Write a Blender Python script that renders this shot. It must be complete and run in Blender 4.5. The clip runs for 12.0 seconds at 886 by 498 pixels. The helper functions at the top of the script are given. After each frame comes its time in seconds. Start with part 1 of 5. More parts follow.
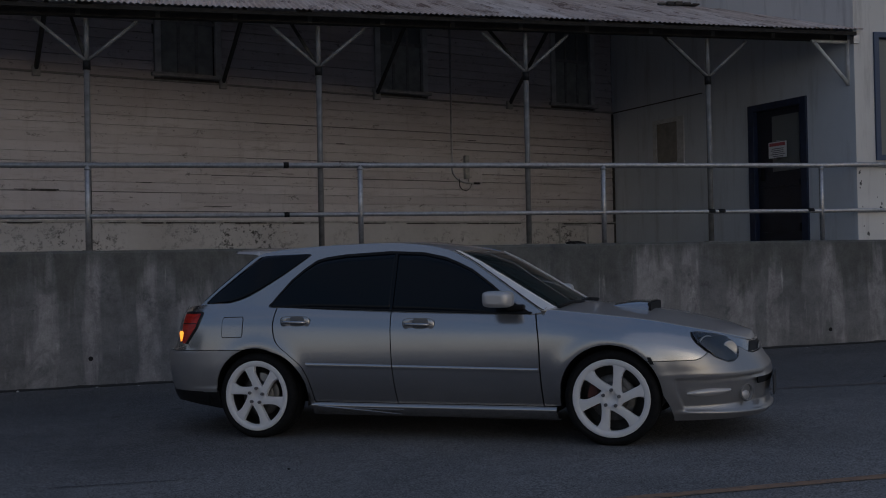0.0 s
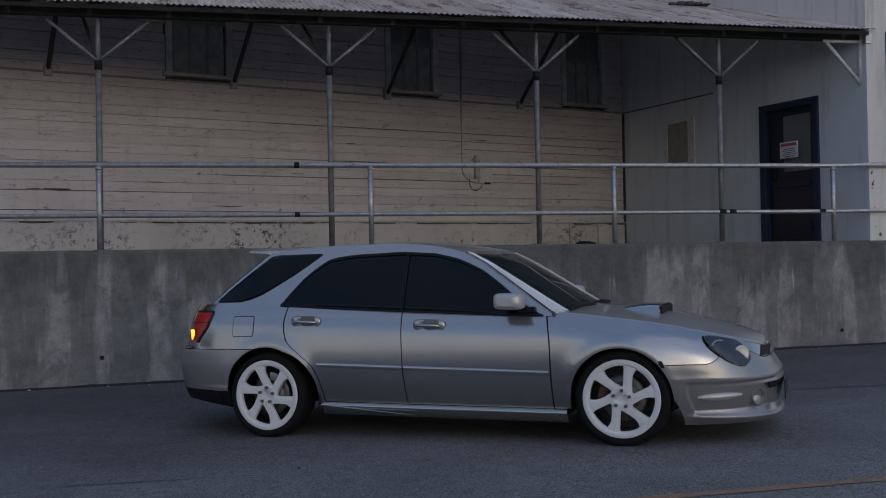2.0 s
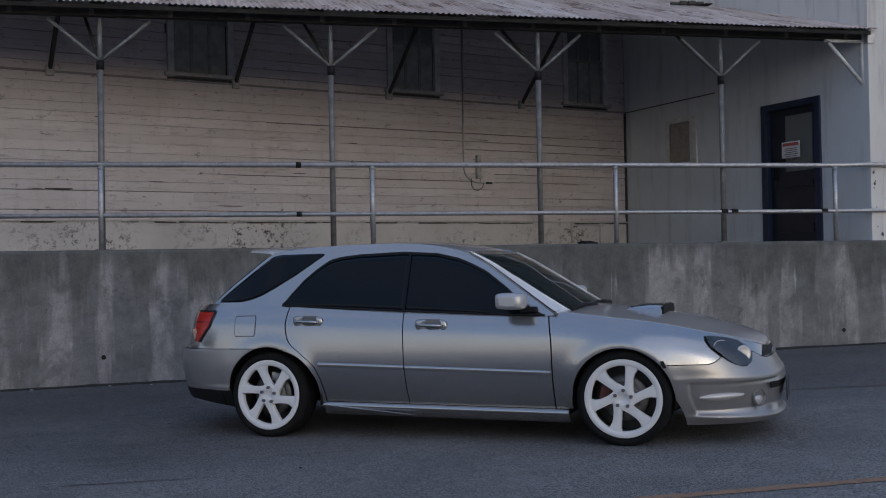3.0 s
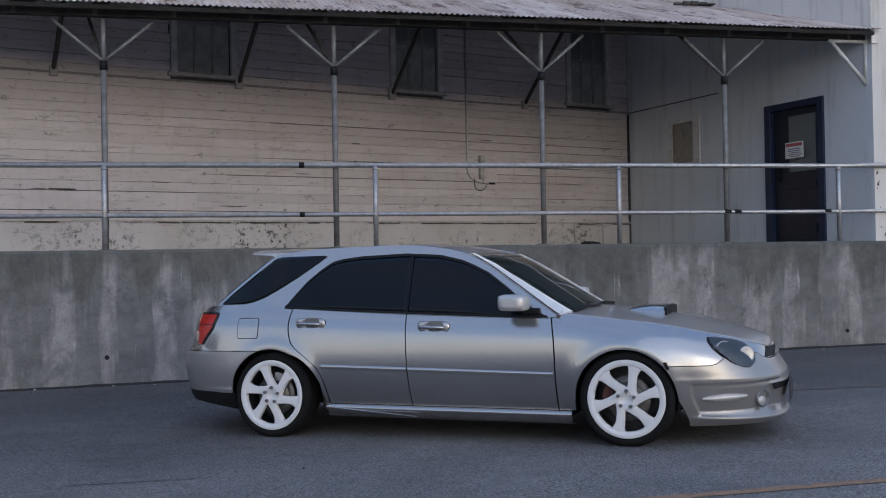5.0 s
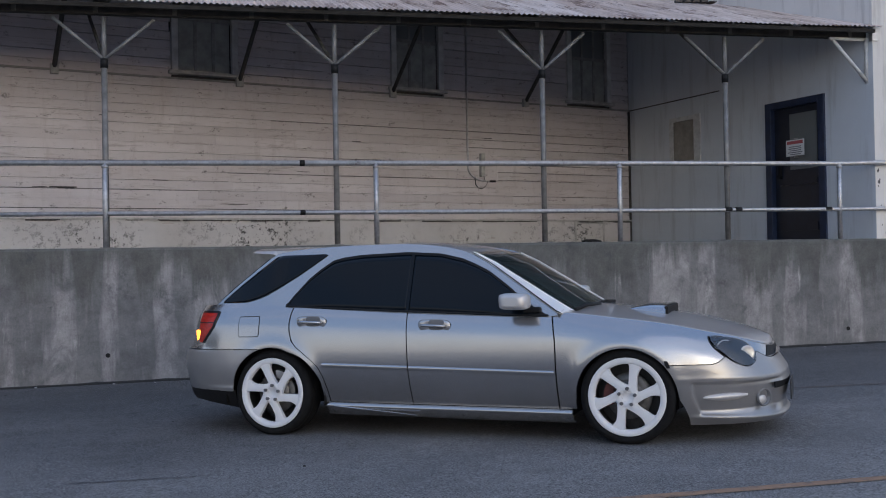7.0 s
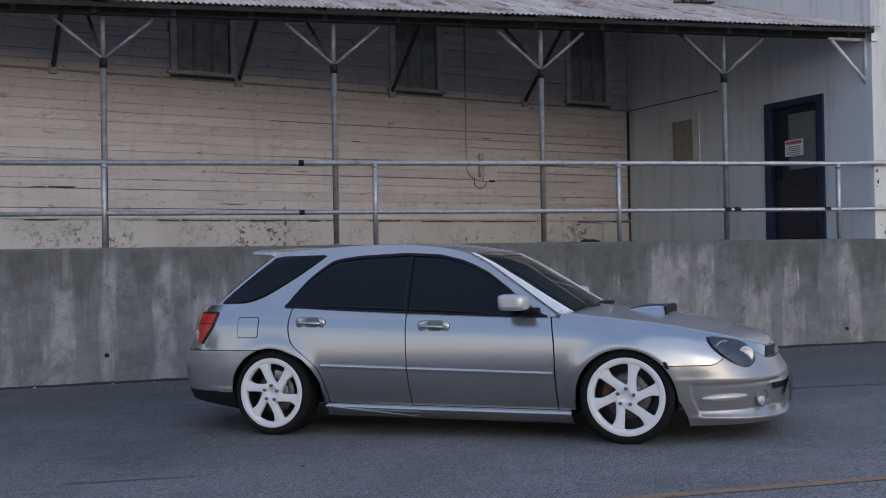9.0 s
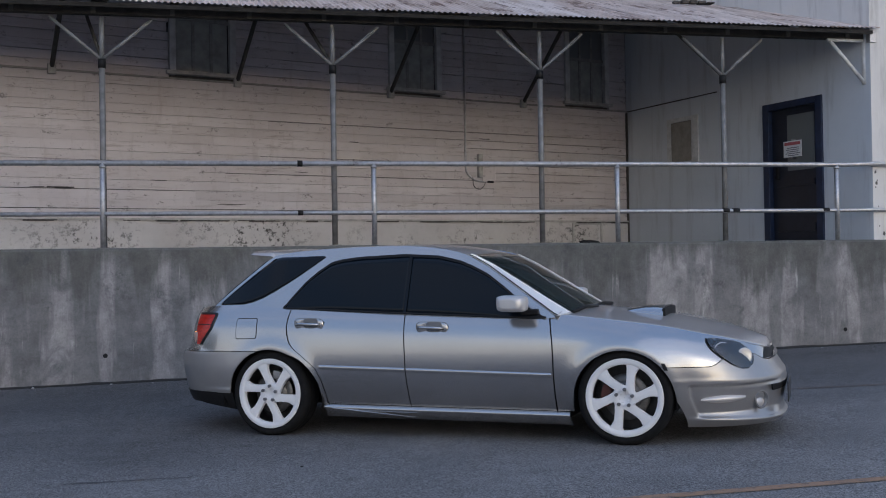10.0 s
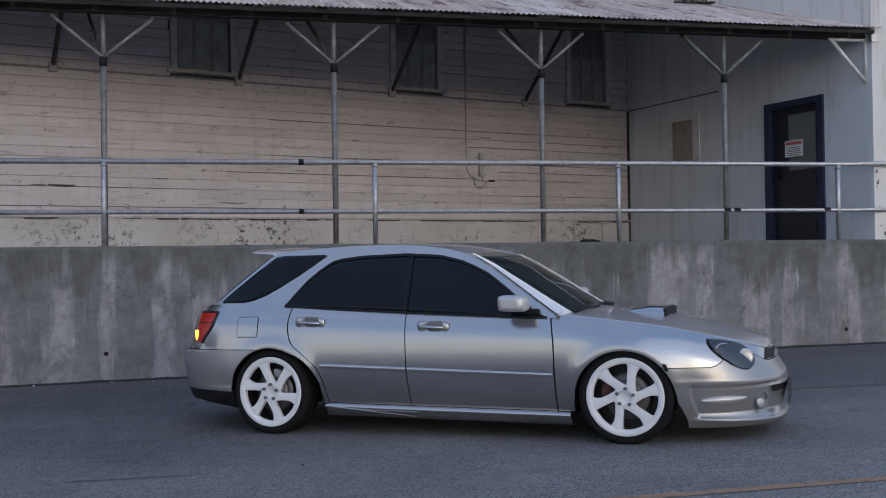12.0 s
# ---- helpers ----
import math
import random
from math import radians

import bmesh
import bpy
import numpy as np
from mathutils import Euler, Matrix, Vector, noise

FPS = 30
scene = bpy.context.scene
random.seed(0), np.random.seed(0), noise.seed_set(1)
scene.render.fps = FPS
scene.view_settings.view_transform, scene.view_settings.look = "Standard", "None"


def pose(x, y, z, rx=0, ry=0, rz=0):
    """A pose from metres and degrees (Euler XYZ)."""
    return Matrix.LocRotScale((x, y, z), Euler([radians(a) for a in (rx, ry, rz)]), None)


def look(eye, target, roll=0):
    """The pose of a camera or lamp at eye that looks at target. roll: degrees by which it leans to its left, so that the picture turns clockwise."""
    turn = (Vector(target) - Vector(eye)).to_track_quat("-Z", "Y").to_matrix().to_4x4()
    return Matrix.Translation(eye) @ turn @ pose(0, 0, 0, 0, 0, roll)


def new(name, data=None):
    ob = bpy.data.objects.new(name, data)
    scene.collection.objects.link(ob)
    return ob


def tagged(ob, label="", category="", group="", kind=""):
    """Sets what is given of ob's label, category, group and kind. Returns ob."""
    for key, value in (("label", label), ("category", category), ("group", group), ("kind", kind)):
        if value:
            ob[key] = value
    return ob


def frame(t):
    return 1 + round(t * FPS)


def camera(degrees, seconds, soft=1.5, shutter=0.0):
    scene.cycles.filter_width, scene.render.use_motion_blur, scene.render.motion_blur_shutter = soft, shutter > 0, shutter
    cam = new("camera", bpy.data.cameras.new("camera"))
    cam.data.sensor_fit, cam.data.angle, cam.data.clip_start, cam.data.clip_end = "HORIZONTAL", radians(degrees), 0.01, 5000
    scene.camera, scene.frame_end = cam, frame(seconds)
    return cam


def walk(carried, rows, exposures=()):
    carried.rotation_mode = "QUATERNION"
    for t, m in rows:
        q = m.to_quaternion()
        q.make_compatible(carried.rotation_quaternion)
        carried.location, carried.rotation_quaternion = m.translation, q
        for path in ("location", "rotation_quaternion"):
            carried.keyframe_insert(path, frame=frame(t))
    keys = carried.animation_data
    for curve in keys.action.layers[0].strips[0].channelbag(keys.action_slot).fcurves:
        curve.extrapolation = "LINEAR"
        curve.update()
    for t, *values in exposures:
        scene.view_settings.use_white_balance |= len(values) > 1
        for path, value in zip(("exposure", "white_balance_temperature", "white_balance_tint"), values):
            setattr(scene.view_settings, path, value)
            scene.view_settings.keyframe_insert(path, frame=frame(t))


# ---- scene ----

# ---------- camera ----------
EYE = (0.0, 0.0, 1.29)


def aim(yaw, tilt, roll):
    """The camera at EYE: turned left by yaw, up by tilt, leaning right by roll, in degrees."""
    return pose(*EYE, 90 + tilt, 0, yaw) @ pose(0, 0, 0, 0, 0, -roll)


cam = camera(46.27, 12.0, 1.05)
walk(cam, [
    (0.0, aim(-13.299, 0.700, 1.136)),
    (0.5, aim(-13.112, 0.701, 1.125)),
    (1.0, aim(-12.948, 0.708, 1.085)),
    (1.5, aim(-12.822, 0.714, 1.060)),
    (2.0, aim(-12.738, 0.710, 1.038)),
    (2.5, aim(-12.682, 0.700, 1.035)),
    (3.0, aim(-12.645, 0.697, 1.030)),
    (4.0, aim(-12.555, 0.712, 1.016)),
    (5.0, aim(-12.478, 0.718, 1.003)),
    (5.5, aim(-12.458, 0.692, 1.004)),
    (6.0, aim(-12.436, 0.676, 1.012)),
    (6.5, aim(-12.430, 0.645, 1.010)),
    (7.0, aim(-12.436, 0.602, 1.017)),
    (8.0, aim(-12.450, 0.590, 1.025)),
    (9.0, aim(-12.490, 0.600, 1.008)),
    (9.5, aim(-12.537, 0.624, 0.965)),
    (10.0, aim(-12.565, 0.634, 0.953)),
    (10.5, aim(-12.575, 0.632, 0.948)),
    (11.0, aim(-12.573, 0.617, 0.926)),
    (11.5, aim(-12.548, 0.600, 0.892)),
    (12.0, aim(-12.511, 0.572, 0.829)),
], exposures=[(t, e + 0.11, 6130, 11) for t, e in ((0.0, -1.68), (0.5, -1.50), (1.0, -1.29), (1.5, -1.07), (2.0, -0.87), (2.5, -0.69), (3.0, -0.52), (4.0, -0.22), (5.0, -0.01), (12.0, -0.01))])

# ---------- sky and sun ----------
world = bpy.data.worlds.new("sky")
scene.world = world
world.use_nodes = True
wn = world.node_tree.nodes
sky = wn.new("ShaderNodeTexSky")
sky.sky_type = "NISHITA"
sky.sun_disc = False
SUN_ELEV, SUN_ROT = 13.0, 165.0
sky.sun_elevation, sky.sun_rotation = radians(SUN_ELEV), radians(SUN_ROT)
sky.air_density, sky.dust_density, sky.ozone_density = 1.0, 2.0, 3.0
haze = wn.new("ShaderNodeMix")          # thin high cloud over the clear sky
haze.data_type = "RGBA"
haze.inputs[0].default_value = 0.48
up = wn.new("ShaderNodeTexCoord")
height = wn.new("ShaderNodeSeparateXYZ")
tone = wn.new("ShaderNodeValToRGB")     # pale and warm at the horizon, blue overhead
for _ in range(2):
    tone.color_ramp.elements.new(0.5)
for stop, (at, colour) in zip(tone.color_ramp.elements, ((0.0, (1.00, 0.91, 0.87)), (0.12, (0.89, 0.85, 0.85)), (0.36, (0.41, 0.54, 0.78)), (1.0, (0.34, 0.50, 0.84)))):
    stop.position, stop.color = at, (*colour, 1)
gain = wn.new("ShaderNodeMix")
gain.data_type, gain.blend_type = "RGBA", "MULTIPLY"
gain.inputs[0].default_value = 1.0
gain.inputs[7].default_value = (9.3, 9.3, 9.3, 1)
world.node_tree.links.new(up.outputs["Generated"], height.inputs[0])
world.node_tree.links.new(height.outputs["Z"], tone.inputs["Fac"])
squash = wn.new("ShaderNodeMapping")    # loose cloud, flattened towards the horizon
squash.inputs["Scale"].default_value = (1.0, 1.0, 3.2)
cloud = wn.new("ShaderNodeTexNoise")
cloud.inputs["Scale"].default_value, cloud.inputs["Detail"].default_value, cloud.inputs["Roughness"].default_value = 2.6, 6.0, 0.55
cover = wn.new("ShaderNodeMapRange")
cover.inputs["From Min"].default_value, cover.inputs["From Max"].default_value, cover.inputs["To Max"].default_value = 0.50, 0.68, 0.38
clouded = wn.new("ShaderNodeMix")
clouded.data_type = "RGBA"
clouded.inputs[7].default_value = (1.0, 0.92, 0.90, 1)
world.node_tree.links.new(up.outputs["Generated"], squash.inputs["Vector"])
world.node_tree.links.new(squash.outputs[0], cloud.inputs["Vector"])
world.node_tree.links.new(cloud.outputs["Fac"], cover.inputs["Value"])
world.node_tree.links.new(cover.outputs[0], clouded.inputs[0])
world.node_tree.links.new(tone.outputs["Color"], clouded.inputs[6])
world.node_tree.links.new(clouded.outputs[2], gain.inputs[6])
world.node_tree.links.new(gain.outputs[2], haze.inputs[7])
world.node_tree.links.new(sky.outputs[0], haze.inputs[6])
world.node_tree.links.new(haze.outputs[2], wn["Background"].inputs[0])
wn["Background"].inputs[1].default_value = 0.143
sun_data = bpy.data.lights.new("sun", "SUN")
sun_data.energy, sun_data.angle, sun_data.color = 0.42, radians(90), (1.0, 0.92, 0.86)
sun = new("sun", sun_data)
_az, _el = radians(SUN_ROT), radians(SUN_ELEV + 12)
sun.matrix_world = look((0, 0, 30), Vector((0, 0, 30)) - Vector((math.sin(_az) * math.cos(_el), math.cos(_az) * math.cos(_el), math.sin(_el))))


# ---------- materials ----------
class Nodes:
    """A small builder for node materials."""

    def __init__(self, name, rough=0.7, metal=0.0):
        self.mat = bpy.data.materials.new(name)
        self.mat.use_nodes = True
        self.n, self.l = self.mat.node_tree.nodes, self.mat.node_tree.links
        self.b = self.n["Principled BSDF"]
        self.b.inputs["Roughness"].default_value = rough
        self.b.inputs["Metallic"].default_value = metal
        self.co = self.n.new("ShaderNodeTexCoord").outputs["Object"]

    def add(self, kind, **inputs):
        node = self.n.new(kind)
        for k, v in inputs.items():
            socket = node.inputs[k.replace("_", " ")]
            if isinstance(v, bpy.types.NodeSocket):
                self.l.new(v, socket)
            else:
                socket.default_value = v
        return node

    def scaled(self, sx, sy, sz, co=None):
        return self.add("ShaderNodeMapping", Vector=co or self.co, Scale=(sx, sy, sz)).outputs[0]

    def noise(self, scale, detail=6.0, rough=0.6, co=None, dist=0.0):
        return self.add("ShaderNodeTexNoise", Vector=co or self.co, Scale=scale, Detail=detail, Roughness=rough, Distortion=dist).outputs["Fac"]

    def ramp(self, fac, *stops):
        node = self.add("ShaderNodeValToRGB", Fac=fac)
        e = node.color_ramp.elements
        while len(e) < len(stops):
            e.new(0.5)
        for el, (p, c) in zip(e, stops):
            el.position = p
            el.color = (*c, 1) if isinstance(c, tuple) else (c, c, c, 1)
        return node.outputs["Color"]

    def mix(self, fac, a, b, mode="MIX"):
        node = self.n.new("ShaderNodeMix")
        node.data_type, node.blend_type = "RGBA", mode
        for idx, v in ((0, fac), (6, a), (7, b)):
            if isinstance(v, bpy.types.NodeSocket):
                self.l.new(v, node.inputs[idx])
            elif idx == 0:
                node.inputs[idx].default_value = v
            else:
                node.inputs[idx].default_value = (*v, 1)
        return node.outputs[2]

    def color(self, c):
        if isinstance(c, bpy.types.NodeSocket):
            self.l.new(c, self.b.inputs["Base Color"])
        else:
            self.b.inputs["Base Color"].default_value = (*c, 1)
        return self

    def rough(self, fac):
        self.l.new(fac, self.b.inputs["Roughness"])
        return self

    def bump(self, height, strength=0.4, dist=0.01):
        node = self.add("ShaderNodeBump", Height=height, Strength=strength, Distance=dist)
        self.l.new(node.outputs[0], self.b.inputs["Normal"])
        return self

    def random(self):
        return self.n.new("ShaderNodeObjectInfo").outputs["Random"]


def plain(name, color, rough=0.5, metal=0.0, grain=0.12, scale=30.0):
    m = Nodes(name, rough, metal)
    dark = tuple(c * (1 - grain) for c in color)
    lite = tuple(min(1, c * (1 + grain)) for c in color)
    return m.color(m.ramp(m.noise(scale), (0.3, dark), (0.7, lite))).mat


def concrete_material():
    m = Nodes("stained_concrete", 0.9)
    fine = m.noise(45, 8, 0.75)
    mid = m.noise(6, 9, 0.75)
    z = m.add("ShaderNodeSeparateXYZ", Vector=m.co).outputs["Z"]

    def with_height(value, slope, start):
        """value + slope * (z - start)"""
        node = m.add("ShaderNodeMath")
        node.operation = "MULTIPLY_ADD"
        m.l.new(z, node.inputs[0])
        node.inputs[1].default_value = slope
        shift = m.add("ShaderNodeMath")
        m.l.new(value, shift.inputs[0])
        shift.inputs[1].default_value = -slope * start
        m.l.new(shift.outputs[0], node.inputs[2])
        return node.outputs[0]
    blot = m.noise(1.0, 8, 0.65, m.scaled(1.1, 1.0, 1.2), 0.4)
    base = m.ramp(blot, (0.30, (0.115, 0.115, 0.119)), (0.5, (0.165, 0.163, 0.166)), (0.70, (0.225, 0.220, 0.220)))
    # pale lime washed out of the joints, in columns with sharp sides
    column = m.noise(1.0, 5, 0.55, m.scaled(2.6, 1.0, 0.28), 0.15)
    torn = m.noise(1.0, 9, 0.75, m.scaled(3.0, 1.0, 1.5), 0.8)
    lime = m.mix(1.0, m.ramp(column, (0.49, 0.0), (0.55, 1.0)), m.ramp(torn, (0.38, 0.0), (0.56, 1.0)), "MULTIPLY")
    base = m.mix(m.mix(1.0, lime, (0.85, 0.85, 0.85), "MULTIPLY"), base, (0.330, 0.316, 0.316))
    threads = m.noise(1.0, 7, 0.65, m.scaled(11.0, 1.0, 0.7), 0.4)
    thread = m.mix(1.0, m.ramp(threads, (0.60, 0.0), (0.67, 0.8)), m.ramp(torn, (0.45, 0.0), (0.6, 1.0)), "MULTIPLY")
    base = m.mix(thread, base, (0.45, 0.435, 0.425))
    # dark wet growth that runs down from the lip in fingers
    fingers = m.noise(1.0, 8, 0.62, m.scaled(2.1, 1.0, 0.22), 0.25)
    growth = m.ramp(with_height(fingers, 0.32, 1.02), (0.50, 0.0), (0.60, 0.85))
    base = m.mix(growth, base, (0.098, 0.100, 0.094))
    brim = m.ramp(with_height(m.noise(2.5, 6, 0.6, m.scaled(1.0, 1.0, 0.4)), 2.8, 1.40), (0.52, 0.0), (0.75, 0.7))
    base = m.mix(brim, base, (0.120, 0.122, 0.112))
    # ragged dark scabs
    scab = m.noise(1.0, 9, 0.78, m.scaled(3.4, 1.0, 2.6))
    where = m.noise(0.7, 3, 0.5, m.scaled(1.0, 1.0, 1.3))
    base = m.mix(m.mix(1.0, m.ramp(scab, (0.54, 0.0), (0.62, 0.7)), m.ramp(where, (0.47, 0.0), (0.58, 1.0)), "MULTIPLY"), base, (0.075, 0.077, 0.082))
    base = m.mix(0.8, base, m.ramp(mid, (0.25, 0.28), (0.75, 0.72)), "OVERLAY")
    base = m.mix(0.5, base, m.ramp(fine, (0.25, 0.32), (0.75, 0.68)), "OVERLAY")
    m.color(base).bump(fine, 0.5, 0.01)
    return m.mat


def asphalt_material():
    m = Nodes("worn_asphalt", 0.85)
    grit = m.noise(85, 6, 0.85)
    speck = m.noise(60, 3, 0.7)
    mid = m.noise(7, 8, 0.75)
    patch = m.noise(0.6, 6, 0.6, m.scaled(0.7, 1.3, 1.0), 0.5)
    # smooth beside the dock, with the wall's shade put into its colour; open gritty wearing course on the near side
    y = m.add("ShaderNodeSeparateXYZ", Vector=m.co).outputs["Y"]
    edge = m.add("ShaderNodeMath")
    edge.operation = "MULTIPLY_ADD"
    m.l.new(m.noise(0.5, 5, 0.6), edge.inputs[0])
    edge.inputs[1].default_value = 4.0
    m.l.new(y, edge.inputs[2])
    by_dock = m.ramp(m.add("ShaderNodeMapRange", Value=edge.outputs[0], **{"From_Min": 6.6, "From_Max": 11.0}).outputs[0], (0.0, 0.0), (1.0, 1.0))
    gritty = m.ramp(patch, (0.33, (0.188, 0.178, 0.174)), (0.66, (0.268, 0.253, 0.246)))
    smooth = m.ramp(patch, (0.33, (0.080, 0.079, 0.080)), (0.66, (0.120, 0.117, 0.116)))
    base = m.mix(by_dock, gritty, smooth)
    base = m.mix(0.45, base, m.ramp(mid, (0.25, 0.25), (0.75, 0.75)), "OVERLAY")
    base = m.mix(1.0, base, m.ramp(grit, (0.38, 0.03), (0.62, 0.97)), "OVERLAY")
    base = m.mix(m.ramp(speck, (0.56, 0.0), (0.66, 0.55)), base, (0.42, 0.41, 0.40))
    streaks = m.noise(1.0, 6, 0.6, m.scaled(0.5, 3.0, 1.0), 0.4)
    base = m.mix(m.ramp(streaks, (0.60, 0.0), (0.72, 0.45)), base, (0.070, 0.069, 0.070))
    base = m.mix(m.ramp(m.noise(3.3, 4, 0.5), (0.70, 0.0), (0.75, 0.6)), base, (0.03, 0.03, 0.032))
    m.color(base).bump(grit, 1.0, 0.010)
    return m.mat


def siding_material():
    m = Nodes("weathered_white_board_paint", 0.75)
    grain = m.noise(1.0, 6, 0.6, m.scaled(3.0, 1.0, 70.0))
    blot = m.noise(0.9, 7, 0.65, m.scaled(1.0, 1.0, 1.8))
    base = m.ramp(m.random(), (0.0, (0.55, 0.505, 0.505)), (1.0, (0.64, 0.595, 0.595)))
    base = m.mix(m.ramp(blot, (0.42, 0.0), (0.72, 0.55)), base, (0.45, 0.40, 0.39))
    drips = m.noise(1.0, 7, 0.7, m.scaled(7.0, 1.0, 1.3))
    base = m.mix(m.ramp(drips, (0.54, 0.0), (0.70, 0.4)), base, (0.36, 0.31, 0.29))
    base = m.mix(m.ramp(m.noise(1.0, 9, 0.78, m.scaled(1.3, 1.0, 13.0)), (0.54, 0.0), (0.65, 0.6)), base, (0.26, 0.22, 0.19))
    base = m.mix(m.ramp(m.noise(1.0, 8, 0.8, m.scaled(5.0, 1.0, 9.0)), (0.575, 0.0), (0.65, 0.8)), base, (0.11, 0.095, 0.085))
    m.color(base).bump(grain, 0.3, 0.004)
    return m.mat


def painted_wall_material(name, color, dirt, dirt_at=0.6):
    m = Nodes(name, 0.7)
    blot = m.noise(0.9, 7, 0.65)
    base = m.ramp(blot, (0.3, tuple(c * 0.88 for c in color)), (0.7, color))
    streak = m.noise(1.0, 6, 0.65, m.scaled(4.5, 4.5, 0.5))
    base = m.mix(m.ramp(streak, (0.52, 0.0), (0.68, 0.5)), base, dirt)
    base = m.mix(m.ramp(m.noise(5, 9, 0.8), (dirt_at, 0.0), (dirt_at + 0.05, 0.8)), base, dirt)
    m.color(base).bump(m.noise(35, 6, 0.7), 0.25, 0.005)
    return m.mat


def plinth_material():
    m = Nodes("mouldy_white_plinth_paint", 0.85)
    blot = m.noise(1.2, 7, 0.65)
    base = m.ramp(blot, (0.3, (0.48, 0.455, 0.44)), (0.7, (0.62, 0.595, 0.585)))
    where = m.noise(0.8, 4, 0.5)
    spots = m.noise(14, 8, 0.75)
    both = m.mix(1.0, m.ramp(where, (0.42, 0.0), (0.62, 1.0)), m.ramp(spots, (0.52, 0.0), (0.6, 1.0)), "MULTIPLY")
    base = m.mix(both, base, (0.07, 0.065, 0.06))
    base = m.mix(m.ramp(m.noise(2.5, 8, 0.7, m.scaled(1.0, 1.0, 5.0)), (0.63, 0.0), (0.7, 0.6)), base, (0.24, 0.16, 0.11))
    m.color(base).bump(spots, 0.3, 0.006)
    return m.mat


def roof_material():
    m = Nodes("rusted_corrugated_iron", 0.6, 0.05)
    shift = m.add("ShaderNodeVectorMath", **{}).outputs[0]
    node = shift.node
    m.l.new(m.co, node.inputs[0])
    spread = m.add("ShaderNodeCombineXYZ", X=m.random(), Y=m.random())
    big = m.add("ShaderNodeVectorMath")
    big.operation = "SCALE"
    m.l.new(spread.outputs[0], big.inputs[0])
    big.inputs["Scale"].default_value = 37.0
    m.l.new(big.outputs[0], node.inputs[1])
    co = node.outputs[0]
    base = m.ramp(m.random(), (0.0, (0.60, 0.47, 0.40)), (0.5, (0.71, 0.585, 0.515)), (1.0, (0.77, 0.665, 0.60)))
    runs = m.noise(1.0, 8, 0.7, m.scaled(5.0, 0.45, 1.0, co))
    base = m.mix(m.ramp(runs, (0.43, 0.0), (0.60, 0.8)), base, (0.42, 0.31, 0.24))
    rust = m.noise(1.0, 9, 0.75, m.scaled(2.4, 0.8, 1.0, co), 0.4)
    base = m.mix(m.ramp(rust, (0.54, 0.0), (0.61, 0.9)), base, (0.16, 0.085, 0.055))
    base = m.mix(m.ramp(m.noise(9, 8, 0.8, co), (0.62, 0.0), (0.70, 0.7)), base, (0.11, 0.07, 0.05))
    m.color(base).bump(m.noise(40), 0.2, 0.004)
    return m.mat


def galvanised_material():
    m = Nodes("galvanised_pipe", 0.42, 0.75)
    base = m.ramp(m.noise(18, 6, 0.7), (0.3, (0.36, 0.36, 0.37)), (0.7, (0.60, 0.60, 0.61)))
    base = m.mix(m.ramp(m.noise(3.5, 8, 0.8), (0.62, 0.0), (0.70, 0.8)), base, (0.16, 0.12, 0.10))
    m.color(base).rough(m.ramp(m.noise(12), (0.3, 0.35), (0.7, 0.6)))
    return m.mat


def car_paint_material(name, color, dusty, metal, rough):
    m = Nodes(name, rough, metal)
    dust = m.noise(2.0, 6, 0.6)
    film = m.noise(14, 6, 0.7)
    base = m.mix(m.ramp(dust, (0.4, 0.0), (0.8, 0.15)), color, dusty)
    base = m.mix(m.ramp(film, (0.5, 0.0), (0.8, 0.08)), base, (0.36, 0.34, 0.32))
    m.color(base)
    m.b.inputs["Coat Weight"].default_value = 1.0
    m.b.inputs["Coat Roughness"].default_value = rough * 0.25
    m.rough(m.ramp(dust, (0.3, rough - 0.02), (0.7, rough + 0.03)))
    m.bump(m.noise(220, 2, 0.5), 0.02, 0.001)
    return m.mat


def glass_material(name, color, rough=0.03, through_it=0.15, gloss=0.5):
    m = Nodes(name, rough)
    m.color(color)
    m.b.inputs["Transmission Weight"].default_value = through_it
    m.b.inputs["IOR"].default_value = 1.5
    m.b.inputs["Specular IOR Level"].default_value = gloss
    return m.mat


def glow_material(name, color, strength):
    m = Nodes(name, 0.3)
    m.color(color)
    m.b.inputs["Emission Color"].default_value = (*color, 1)
    m.b.inputs["Emission Strength"].default_value = strength
    return m.mat


CONCRETE, ASPHALT, SIDING, PLINTH, ROOF = concrete_material(), asphalt_material(), siding_material(), plinth_material(), roof_material()
GALV = galvanised_material()
PAINT = car_paint_material("silver_blue_metallic_paint", (0.475, 0.468, 0.468), (0.38, 0.36, 0.35), 0.92, 0.21)
# paler body paint for the upper faces, their warm reflection put into the colour
WARM_TOP_PAINT = car_paint_material("silver_paint_with_warm_reflection", (0.52, 0.485, 0.465), (0.42, 0.38, 0.35), 0.45, 0.36)
BUMPER_PAINT = plain("silver_plastic_paint", (0.37, 0.362, 0.360), 0.32, 0.6, 0.06, 5)
BUMPER_PAINT.node_tree.nodes["Principled BSDF"].inputs["Coat Weight"].default_value = 0.5
MIRROR_PAINT = plain("silver_mirror_paint", (0.58, 0.565, 0.56), 0.36, 0.5, 0.05, 8)
# near-white colour that stands in for the sky reflected on a pillar
PILLAR_GLARE = plain("silver_trim_with_sky_glare", (0.88, 0.87, 0.85), 0.4, 0.35, 0.05, 8)
# dark grey for the shade inside recesses, and for the bezel's shut line
RECESS_SHADE_AND_GAP = plain("recess_shade_and_gap_grey", (0.16, 0.163, 0.17), 0.5, 0.3, 0.1, 10)
